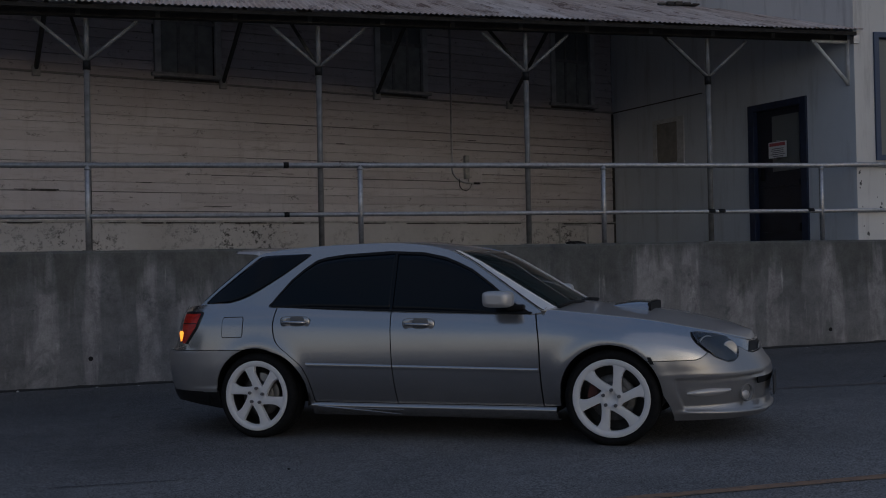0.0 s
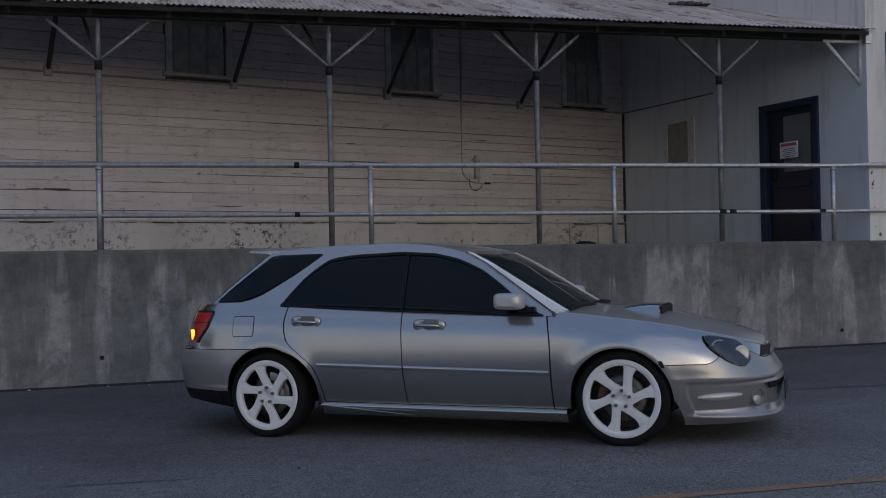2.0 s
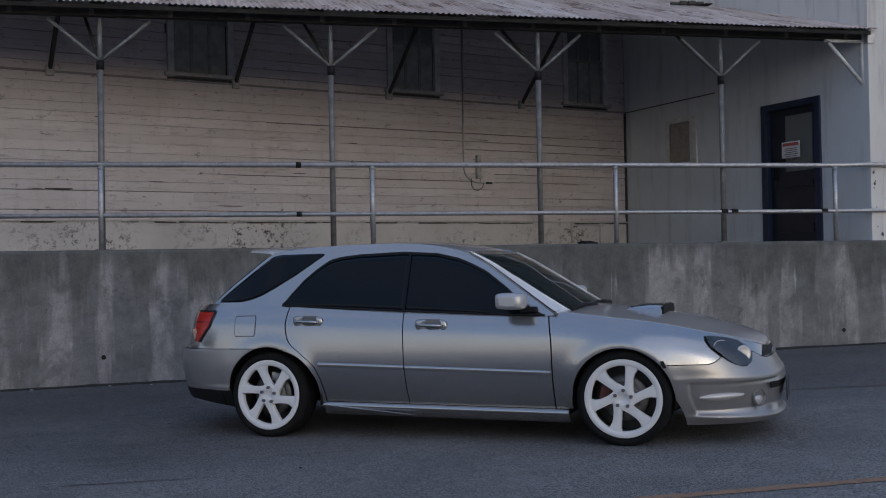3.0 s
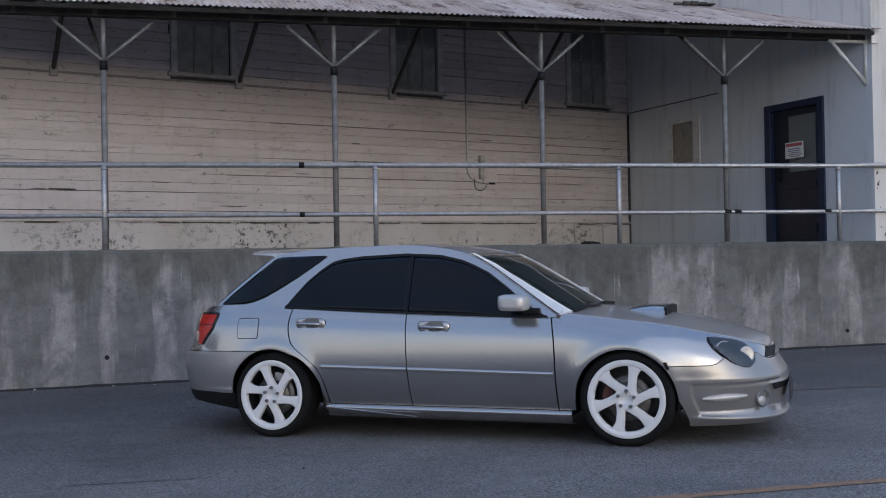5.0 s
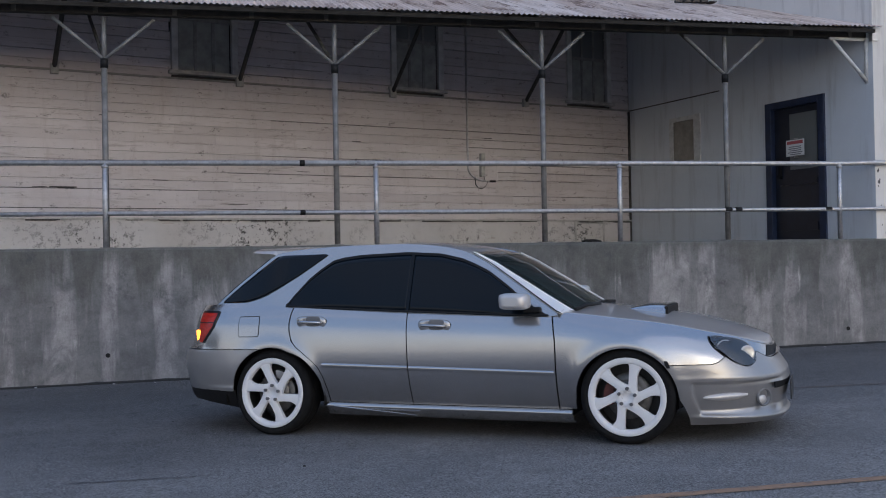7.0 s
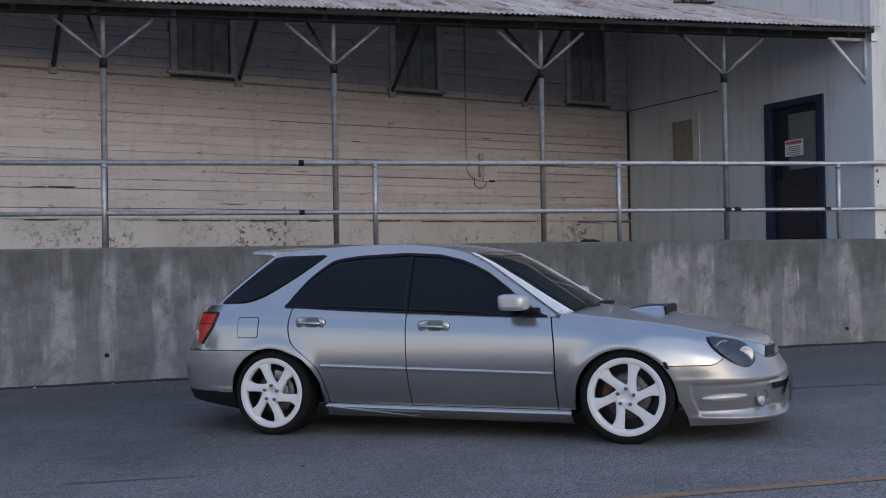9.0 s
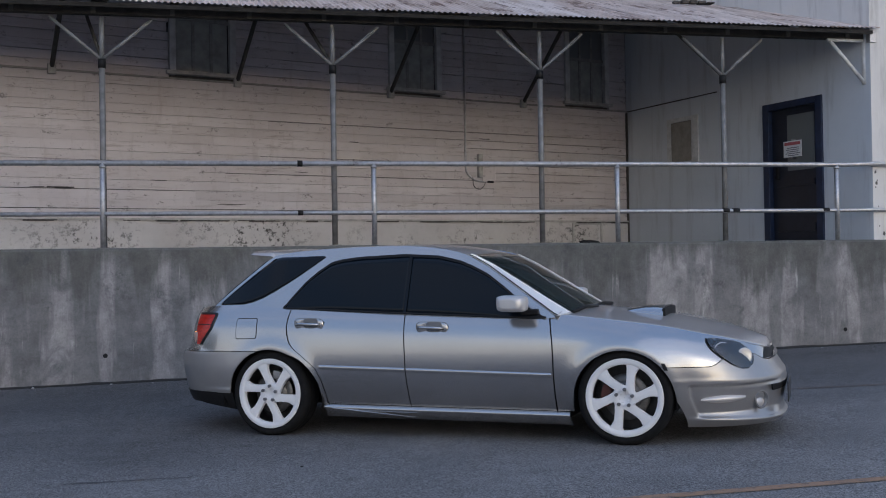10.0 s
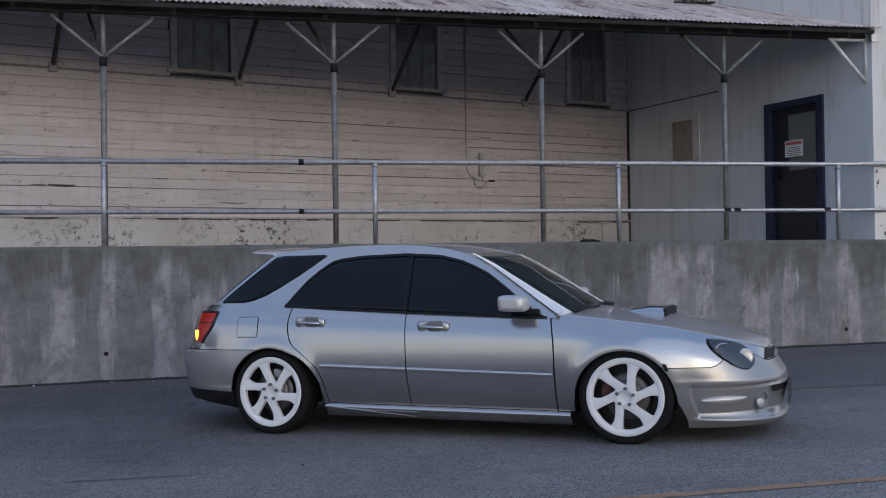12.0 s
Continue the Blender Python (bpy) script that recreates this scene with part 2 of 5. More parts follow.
# white wall under the canopy, its bluish shade put into the colour
ANNEX_SHADED = painted_wall_material("white_wall_paint_with_blue_shade", (0.68, 0.71, 0.745), (0.38, 0.38, 0.38), 0.74)
STUCCO = painted_wall_material("peeling_white_stucco", (0.74, 0.72, 0.69), (0.30, 0.28, 0.26), 0.68)
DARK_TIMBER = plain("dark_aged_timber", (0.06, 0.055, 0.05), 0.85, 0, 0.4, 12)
BLACK_TIMBER = plain("blackened_roof_timber", (0.075, 0.070, 0.064), 0.9, 0, 0.4, 12)
EAVE_BLACK = plain("tarred_eave_board", (0.032, 0.030, 0.028), 0.9, 0, 0.4, 12)
GREY_TIMBER = plain("grey_painted_timber", (0.40, 0.39, 0.37), 0.8, 0, 0.25, 12)
POST_STEEL = plain("dull_grey_post_paint", (0.20, 0.196, 0.192), 0.55, 0.3, 0.3, 10)
PANE_BOARD = plain("pale_boarding", (0.55, 0.54, 0.52), 0.85, 0, 0.25, 6)
PANE_SHUT = plain("dull_green_grey_boarding", (0.33, 0.335, 0.315), 0.85, 0, 0.25, 6)
SASH = plain("brown_grey_sash_paint", (0.27, 0.265, 0.25), 0.8, 0, 0.3, 10)
PALE_POST = plain("pale_grey_pipe_paint", (0.20, 0.20, 0.20), 0.55, 0.1, 0.25, 10)
WHITE_PIPE = plain("white_painted_pipe", (0.62, 0.62, 0.61), 0.5, 0.1, 0.15, 14)
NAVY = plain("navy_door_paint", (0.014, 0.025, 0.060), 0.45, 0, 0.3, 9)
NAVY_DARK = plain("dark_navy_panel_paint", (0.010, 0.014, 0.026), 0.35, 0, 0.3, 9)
BLACK = plain("black_rubber_trim", (0.013, 0.013, 0.014), 0.55, 0, 0.3, 40)
TYRE = plain("tyre_rubber", (0.010, 0.010, 0.0105), 0.9, 0, 0.35, 30)
RIM = plain("white_wheel_paint", (0.70, 0.70, 0.71), 0.35, 0, 0.04, 8)
STEEL = plain("bright_steel", (0.45, 0.45, 0.46), 0.3, 0.95, 0.1, 25)
NUT_STEEL = plain("dark_nut_steel", (0.20, 0.20, 0.21), 0.3, 0.9, 0.1, 25)
RED_CALIPER = plain("red_caliper_paint", (0.09, 0.022, 0.018), 0.5, 0, 0.2, 20)
for _rubber in (BLACK, TYRE, EAVE_BLACK):
    _rubber.node_tree.nodes["Principled BSDF"].inputs["Specular IOR Level"].default_value = 0.2
TINT = glass_material("dark_tinted_glass", (0.004, 0.007, 0.011), 0.04, 0.0, 0.23)
CLEAR = glass_material("windscreen_glass", (0.10, 0.14, 0.14), 0.02, 0.75)
PANE = glass_material("old_window_pane", (0.17, 0.18, 0.18), 0.3, 0.1)


# ---------- mesh helpers ----------
def box(bm, x0, x1, y0, y1, z0, z1, m=None):
    """An axis-aligned box, moved by m."""
    vs = [bm.verts.new((m @ Vector(c)) if m else c) for c in ((x0, y0, z0), (x1, y0, z0), (x1, y1, z0), (x0, y1, z0), (x0, y0, z1), (x1, y0, z1), (x1, y1, z1), (x0, y1, z1))]
    for f in ((3, 2, 1, 0), (4, 5, 6, 7), (0, 1, 5, 4), (1, 2, 6, 5), (2, 3, 7, 6), (3, 0, 4, 7)):
        bm.faces.new([vs[i] for i in f])


def rod(bm, points, r, sides=12, caps=True):
    """A round bar along points."""
    rings = []
    points = [Vector(p) for p in points]
    for i, p in enumerate(points):
        d = (points[min(i + 1, len(points) - 1)] - points[max(i - 1, 0)]).normalized()
        ref = Vector((0, 0, 1)) if abs(d.z) < 0.9 else Vector((1, 0, 0))
        a = d.cross(ref).normalized()
        b = d.cross(a)
        rings.append([bm.verts.new(p + r * (math.cos(2 * math.pi * k / sides) * a + math.sin(2 * math.pi * k / sides) * b)) for k in range(sides)])
    for r0, r1 in zip(rings, rings[1:]):
        for k in range(sides):
            f = bm.faces.new((r0[k], r0[(k + 1) % sides], r1[(k + 1) % sides], r1[k]))
            f.smooth = True
    if caps:
        bm.faces.new(rings[0][::-1])
        bm.faces.new(rings[-1])


def finish(bm, name, material, bevel=0.0):
    if bevel:
        bmesh.ops.bevel(bm, geom=bm.edges[:], offset=bevel, segments=1, affect="EDGES")
    bmesh.ops.recalc_face_normals(bm, faces=bm.faces)
    me = bpy.data.meshes.new(name)
    bm.to_mesh(me)
    bm.free()
    me.materials.append(material)
    return me


def part(name, bm, material, parent=None, label="", m=None, bevel=0.0):
    """Links a bmesh as one mesh object, under parent if given."""
    ob = new(name, finish(bm, name, material, bevel))
    if parent:
        ob.parent = parent
    if m:
        ob.matrix_basis = m
    if label:
        ob["label"] = label
    return ob


def part_boxes(name, boxes, material, parent=None, label="", m=None, bevel=0.0):
    bm = bmesh.new()
    for b in boxes:
        box(bm, *b)
    return part(name, bm, material, parent, label, m, bevel)


def thing(name, label, category, m=None, group=""):
    ob = new(name)
    if m:
        ob.matrix_basis = m
    return tagged(ob, label, category, group)


# ---------- ground ----------
DOCK_Y = 12.0
EAVE_Y, EAVE_Z, SLOPE = 11.93, 4.215, 0.337


def roof_z(y):
    return EAVE_Z + SLOPE * (y - EAVE_Y)


GROUND_X, GROUND_Y = 0.0128, -0.0130


def ground_z(x, y):
    return GROUND_X * x + GROUND_Y * (y - DOCK_Y)


def dock_z(x):
    return 1.486 - 0.0016 * x


def build_ground():
    bm = bmesh.new()
    xs = [-600, -120, -40, -12] + [-8 + i for i in range(25)] + [30, 60, 140, 600]
    ys = [-600, -120, -30, -8] + [-4 + i for i in range(20)] + [22, 40, 140, 600]
    grid = [[bm.verts.new((x, y, ground_z(x, y))) for x in xs] for y in ys]
    for r0, r1 in zip(grid, grid[1:]):
        for i in range(len(xs) - 1):
            bm.faces.new((r0[i], r0[i + 1], r1[i + 1], r1[i]))
    tagged(part("ground", bm, ASPHALT), "worn grey asphalt roadway, patched and gritty", "road", kind="structure")


def ground_strip(name, a, b, width, material, label, wobble=0.0, lift=0.004):
    """A flat strip on the road from a to b."""
    rng = random.Random(name)
    bm = bmesh.new()
    a, b = Vector(a), Vector(b)
    d = (b - a).normalized()
    side = Vector((-d.y, d.x))
    n = max(8, int((b - a).length / 0.08))
    rows = []
    for i in range(n + 1):
        c = a.lerp(b, i / n) + side * rng.uniform(-wobble, wobble)
        w = width * (1 + rng.uniform(-0.35, 0.35) * (1 if wobble else 0.25))
        row = []
        for s in (-0.5, 0.5):
            p = c + side * w * s
            row.append(bm.verts.new((p.x, p.y, ground_z(p.x, p.y) + lift)))
        rows.append(row)
    for r0, r1 in zip(rows, rows[1:]):
        bm.faces.new((r0[0], r1[0], r1[1], r0[1]))
    return tagged(part(name, bm, material), label, "road marking", kind="structure")


def worn_line_material(name, color, cover):
    m = Nodes(name, 0.85)
    wear = m.noise(14, 9, 0.8)
    grit = m.noise(260, 3, 0.8)
    base = m.mix(m.ramp(wear, (cover - 0.08, 0.0), (cover + 0.1, 1.0)), color, (0.095, 0.093, 0.092))
    base = m.mix(0.7, base, m.ramp(grit, (0.25, 0.25), (0.75, 0.75)), "OVERLAY")
    m.color(base).bump(grit, 0.6, 0.005)
    return m.mat


build_ground()
ground_strip("road_line", (0.2, 4.74), (9.0, 4.60), 0.085, worn_line_material("worn_orange_road_paint", (0.36, 0.215, 0.13), 0.57), "faded orange painted line, worn into the asphalt")
ground_strip("road_line", (4.2, 8.29), (12.0, 7.6), 0.07, worn_line_material("nearly_gone_road_paint", (0.17, 0.125, 0.10), 0.50), "almost worn away orange painted line")
ground_strip("road_crack", (-0.82, 6.17), (-0.12, 6.11), 0.013, plain("tar", (0.05, 0.05, 0.051), 0.8), "dark tar-filled crack in the asphalt", 0.012)

# ---------- loading dock ----------
BACK_ANGLE = radians(17.49)
BACK_N = Vector((-math.sin(BACK_ANGLE), math.cos(BACK_ANGLE), 0))
BACK_D = 14.25
CORNER = Vector((7.20, 17.20, 0))
FRONT_CORNER = Vector((8.47, 12.03, 0))


def build_dock():
    bm = bmesh.new()
    # runs on west past the view, for the car's tail to reflect
    x0, x1 = -34.0, 16.0
    n = 240
    rows = []
    for i in range(n + 1):
        x = x0 + (x1 - x0) * i / n
        edge = 0.006 * noise.noise((x * 2.3, 0, 0)) + 0.004 * noise.noise((x * 9, 3, 0))
        zt = dock_z(x)
        zb = ground_z(x, DOCK_Y) - 0.3
        prof = [(DOCK_Y, zb), (DOCK_Y, zt - 0.03), (DOCK_Y + 0.012, zt - 0.008 + edge), (DOCK_Y + 0.045, zt + edge * 0.5), (DOCK_Y + 9, zt)]
        rows.append([bm.verts.new((x, y, z)) for y, z in prof])
    for r0, r1 in zip(rows, rows[1:]):
        for k in range(4):
            bm.faces.new((r0[k], r1[k], r1[k + 1], r0[k + 1]))
    tagged(part("loading_dock", bm, CONCRETE), "raised concrete loading dock, streaked with dark and pale stains", "loading dock", kind="structure")
    # weep holes
    for x, z in ((-1.165, 0.30), (8.0, 0.31)):
        bm = bmesh.new()
        rod(bm, [(x, DOCK_Y - 0.004, z), (x, DOCK_Y + 0.05, z)], 0.026, 12)
        tagged(part("weep_hole", bm, BLACK), "small black drain hole in the dock wall", "drain", kind="structure")
    # a ragged dark strip where wall and road meet
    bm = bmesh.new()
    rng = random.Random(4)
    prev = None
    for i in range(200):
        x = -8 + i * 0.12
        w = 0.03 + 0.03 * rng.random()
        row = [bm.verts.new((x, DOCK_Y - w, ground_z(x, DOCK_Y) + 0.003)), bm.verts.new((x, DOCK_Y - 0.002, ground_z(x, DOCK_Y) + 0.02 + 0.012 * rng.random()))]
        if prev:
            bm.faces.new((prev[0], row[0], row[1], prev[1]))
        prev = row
    tagged(part("gutter_dirt", bm, plain("dark_foot_strip", (0.028, 0.027, 0.026), 0.95, 0, 0.5, 60)), "thin ragged dark strip along the foot of the dock", "dirt", kind="stuff")


def back_frame():
    """The space of the back wall: x along it from the inner corner (negative), y out of it towards the road, z up."""
    ax = Vector((math.cos(BACK_ANGLE), math.sin(BACK_ANGLE), 0))
    m = Matrix(((ax.x, BACK_N.x, 0, CORNER.x), (ax.y, BACK_N.y, 0, CORNER.y), (0, 0, 1, 0), (0, 0, 0, 1)))
    return m


BACK = back_frame()          # in it the room side is at negative y


def annex_frame():
    """The space of the annex's side wall: x from the front corner to the inner corner, y into the building, z up."""
    ax = (CORNER - FRONT_CORNER).normalized()
    n = Vector((ax.y, -ax.x, 0))
    return Matrix(((ax.x, n.x, 0, FRONT_CORNER.x), (ax.y, n.y, 0, FRONT_CORNER.y), (0, 0, 1, 0), (0, 0, 0, 1)))


ANX = annex_frame()
ANX_LEN = (CORNER - FRONT_CORNER).length
WINDOWS = ((-8.03, -7.26), (-4.63, -3.88), (-1.26, -0.50))   # openings along the back wall
WIN_Z0, WIN_Z1 = 3.98, 5.25


def build_back_wall():
    wall = part_boxes("wall_back", [(-18, 0.3, 0.03, 0.2, 1.2, 3.96), (-18, 0.3, 0.03, 0.2, 5.25, 8.0)] +
                      [(a, b, 0.03, 0.2, 3.96, 5.25) for a, b in zip((-18, -7.26, -3.88, -0.50), (-8.03, -4.63, -1.26, 0.3))], DARK_TIMBER, m=BACK)
    # added backing: keeps the sky out, its dark colour stands for the unlit inside
    tagged(part_boxes("wall_inner", [(-18, 0.3, 1.2, 1.3, 1.2, 8.0), (-18, 0.3, 0.2, 1.2, 7.9, 8.0), (-18, 0.3, 0.2, 1.2, 3.7, 3.75)], DARK_TIMBER, m=BACK), "dark backing added behind the windows in place of the unlit inside", "wall", kind="structure")
    tagged(wall, "warehouse wall of weathered white lapped boards above a plinth", "wall", kind="structure")
    tagged(part_boxes("plinth", [(-18, 0.0, -0.035, 0.03, 1.3, 1.93)], PLINTH, m=BACK), "white painted plinth, spotted with black mould", "plinth", kind="structure")
    # lapped boards, butted at random lengths
    rng = random.Random(11)
    pitch = 0.129
    z = 1.935
    while z < 6.4:
        x = -12.0
        while x < -0.02:
            ln = rng.uniform(3.5, 6.5)
            e = min(x + ln, -0.02)
            if e > -0.6:
                e = -0.02
            spans = [(x, e)]
            if z + pitch > WIN_Z0 - 0.1 and z < WIN_Z1 + 0.1:
                for a, b in WINDOWS:
                    a, b = a - 0.1, b + 0.1
                    spans = [q for s, t in spans for q in ((s, min(t, a)), (max(s, b), t)) if q[1] - q[0] > 0.03]
            for s, t in spans:
                bm = bmesh.new()
                lo, hi = z + rng.uniform(-0.002, 0.002), z + pitch - rng.choice((0.002, 0.004, 0.006, 0.009))
                d = rng.uniform(0, 0.003)
                vs = [bm.verts.new(c) for c in ((s + 0.0004, -0.020 - d, lo), (t - 0.0004, -0.020 - d, lo), (t - 0.0004, -0.014, hi), (s + 0.0004, -0.014, hi),
                                                (s + 0.0004, 0.028, lo), (t - 0.0004, 0.028, lo), (t - 0.0004, 0.028, hi), (s + 0.0004, 0.028, hi))]
                for f in ((0, 1, 2, 3), (0, 4, 5, 1), (1, 5, 6, 2), (0, 3, 7, 4), (3, 2, 6, 7)):
                    bm.faces.new([vs[i] for i in f])
                part("board", bm, SIDING, wall)
            x = e
        z += pitch
    # a blanked hatch in the plinth
    hatch = part_boxes("plinth_hatch", [(-1.22, -0.66, -0.042, -0.03, 1.55, 1.86)], PLINTH, m=BACK)
    tagged(hatch, "blanked square hatch in the white plinth", "panel", kind="structure")
    part_boxes("frame", [(-1.26, -1.222, -0.047, -0.03, 1.5, 1.90), (-0.658, -0.62, -0.047, -0.03, 1.5, 1.90), (-1.222, -0.658, -0.047, -0.03, 1.862, 1.90)], GREY_TIMBER, hatch)
    # splits and lost slivers in the boards
    for x, z, ln, h in ((-9.74, 2.325, 0.34, 0.016), (-9.95, 2.33, 0.18, 0.006), (-8.40, 2.45, 0.22, 0.007), (-7.46, 2.13, 0.40, 0.006), (-6.3, 2.62, 0.2, 0.005), (-5.4, 3.1, 0.14, 0.007), (-3.1, 3.25, 0.2, 0.006), (-9.1, 3.3, 0.12, 0.008)):
        part_boxes("split", [(x, x + ln, -0.036, -0.016, z, z + h), (x + ln * 0.3, x + ln * 0.9, -0.037, -0.016, z - h * 0.5, z)], DARK_TIMBER, wall)
    tagged(part_boxes("plinth_ledge", [(-18, -0.02, -0.06, -0.03, 1.905, 1.935)], GREY_TIMBER, m=BACK), "flaking ledge board on the plinth", "trim", kind="structure")
    for i in range(46):
        x = rng.uniform(-10.5, -0.3)
        ln = rng.uniform(0.05, 0.4)
        part_boxes("split", [(x, x + ln, -0.064, -0.03, 1.900 + rng.uniform(-0.012, 0.004), 1.906 + rng.uniform(0, 0.006))], DARK_TIMBER, wall)
    tagged(part_boxes("ledge_trim", [(-12, -0.01, -0.045, -0.02, 3.853, 3.878)], SASH, m=BACK), "narrow dark grey ledge board under the windows", "trim", kind="structure")


def build_window(i, a, b):
    w = part_boxes("window_%d" % i, [(a - 0.09, a, -0.045, 0.06, WIN_Z0 - 0.06, WIN_Z1), (b, b + 0.09, -0.045, 0.06, WIN_Z0 - 0.06, WIN_Z1),
                                    (a - 0.09, b + 0.09, -0.045, 0.06, WIN_Z1, WIN_Z1 + 0.09)], PANE_BOARD, m=BACK, bevel=0.004)
    tagged(w, "old dark sash window with three boarded lower panes", "window", kind="structure")
    part_boxes("window_sill", [(a - 0.14, b + 0.14, -0.085, 0.05, WIN_Z0 - 0.055, WIN_Z0 - 0.005)], GREY_TIMBER, w, bevel=0.004)
    step = (b - a) / 3
    part_boxes("window_frame", [(a + step * k - 0.02, a + step * k + 0.02, 0.005, 0.045, WIN_Z0, WIN_Z1) for k in (1, 2)] + [(a, b, 0.0, 0.05, 4.69, 4.74)], SASH, w)
    for k in range(3):
        part_boxes("pane", [(a + step * k + 0.02, a + step * (k + 1) - 0.02, 0.02, 0.03, WIN_Z0, 4.69)], PANE_SHUT, w, "grey board in place of the glass")
        part_boxes("pane", [(a + step * k + 0.02, a + step * (k + 1) - 0.02, 0.02, 0.028, 4.74, WIN_Z1)], PANE, w)


def build_annex():
    DOOR0, DOOR1, DZ0, DZ1 = 0.825, 1.955, dock_z(8), 3.50
    bm = bmesh.new()                      # one wall with the doorway cut out of it
    xs, zs = (0, DOOR0, DOOR1, ANX_LEN), (1.2, DZ1, 8.0)
    grid = [[bm.verts.new((x, 0.0, z)) for x in xs] for z in zs]
    cells = [bm.faces.new((grid[j][i], grid[j][i + 1], grid[j + 1][i + 1], grid[j + 1][i])) for j in range(2) for i in range(3) if (i, j) != (1, 0)]
    bmesh.ops.delete(bm, geom=[v for v in bm.verts if not v.link_faces], context="VERTS")
    back = bmesh.ops.extrude_face_region(bm, geom=cells)["geom"]
    bmesh.ops.translate(bm, verts=[v for v in back if isinstance(v, bmesh.types.BMVert)], vec=(0, 0.22, 0))
    for j in range(2):
        for i in range(3):
            if (i, j) != (1, 0) and not bm.faces.get((grid[j][i], grid[j][i + 1], grid[j + 1][i + 1], grid[j + 1][i])):
                bm.faces.new((grid[j][i], grid[j][i + 1], grid[j + 1][i + 1], grid[j + 1][i]))
    wall = part("wall_annex", bm, ANNEX_SHADED, m=ANX)
    tagged(wall, "white annex wall with blue shade painted in, streaked with dirt", "wall", kind="structure")
    # the same wall over the canopy roof, coloured white as its lit part
    bm = bmesh.new()
    vs = []
    for yy in (-0.006, 0.0):
        for x, z in ((-0.005, roof_z(12.03) + 0.0), (ANX_LEN, roof_z(12.03 + ANX_LEN * 0.971)), (ANX_LEN, 8.0), (-0.005, 8.0)):
            vs.append(bm.verts.new((x, yy - 0.001, z)))
    for f in ((0, 1, 2, 3), (4, 7, 6, 5), (0, 4, 5, 1), (1, 5, 6, 2), (2, 6, 7, 3), (3, 7, 4, 0)):
        bm.faces.new([vs[i] for i in f])
    tagged(part("wall_annex_upper", bm, STUCCO, m=ANX), "upper part of the annex wall above the canopy roof, in its lit white", "wall", kind="structure")
    tagged(part_boxes("conduit_trim", [(2.95, ANX_LEN - 0.03, -0.018, -0.004, 3.852, 3.867)], DARK_TIMBER, m=ANX), "dark cable run along the wall", "trim", kind="structure")
    tagged(part_boxes("corner_trim", [(ANX_LEN - 0.05, ANX_LEN - 0.016, -0.036, -0.006, 1.45, 3.84)], DARK_TIMBER, m=ANX), "black corner strip where the two walls meet", "trim", kind="structure")
    # blanked panel
    hatch = part_boxes("wall_hatch", [(3.56, 4.07, -0.02, -0.002, 2.845, 3.50)], plain("tan_board", (0.30, 0.275, 0.24), 0.8, 0, 0.2, 8), m=ANX, bevel=0.003)
    tagged(hatch, "small tan board panel set in a painted frame", "panel", kind="structure")
    part_boxes("frame", [(3.40, 3.557, -0.028, -0.003, 2.80, 3.57), (4.073, 4.17, -0.028, -0.003, 2.80, 3.57), (3.557, 4.073, -0.028, -0.003, 3.503, 3.57)], WHITE_PIPE, hatch, "white painted frame")
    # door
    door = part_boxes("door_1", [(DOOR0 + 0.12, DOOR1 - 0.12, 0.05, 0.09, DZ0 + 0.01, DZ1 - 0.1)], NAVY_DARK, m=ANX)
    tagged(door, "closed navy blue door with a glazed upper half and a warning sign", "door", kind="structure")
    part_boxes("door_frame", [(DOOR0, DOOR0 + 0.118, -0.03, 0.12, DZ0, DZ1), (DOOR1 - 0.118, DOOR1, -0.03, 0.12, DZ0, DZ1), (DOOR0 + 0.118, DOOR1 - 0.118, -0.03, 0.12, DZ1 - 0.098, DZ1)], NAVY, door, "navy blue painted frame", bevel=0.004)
    part_boxes("door_pane", [(DOOR0 + 0.20, DOOR1 - 0.42, 0.040, 0.052, 2.50, DZ1 - 0.2)], PANE, door, "dusty door glass")
    part_boxes("door_rail", [(DOOR0 + 0.2, DOOR1 - 0.2, 0.030, 0.049, 2.28, 2.36), (DOOR0 + 0.2, DOOR1 - 0.2, 0.030, 0.049, 1.62, 1.74)], NAVY_DARK, door)
    bm = bmesh.new()
    box(bm, DOOR1 - 0.25, DOOR1 - 0.21, 0.01, 0.05, 2.38, 2.56)
    rod(bm, [(DOOR1 - 0.23, 0.0, 2.42), (DOOR1 - 0.23, 0.05, 2.42)], 0.03)
    part("door_handle", bm, BLACK, door)
    # sign, held by its own small plate in front of the glass
    sign = part_boxes("warning_sign", [(1.185, 1.525, -0.044, -0.036, 2.685, 2.915)], plain("white_sign_face", (0.72, 0.72, 0.72), 0.5, 0, 0.05, 20), m=ANX)
    tagged(sign, "small white warning sign with a red heading on the door", "sign")
    part_boxes("heading", [(1.205, 1.505, -0.047, -0.0445, 2.853, 2.898)], plain("sign_red", (0.42, 0.10, 0.11), 0.5), sign, "red band with unreadable white lettering")
    rng = random.Random(2)
    for k in range(5):
        a = 1.215 + rng.random() * 0.03
        part_boxes("text_bar", [(a, 1.490 - rng.random() * 0.05, -0.047, -0.0445, 2.702 + k * 0.027, 2.713 + k * 0.027)], plain("sign_ink", (0.16, 0.16, 0.18), 0.6), sign)
    part_boxes("hanger", [(1.372, 1.382, -0.036, 0.04, 2.66, 2.94)], STEEL, sign)


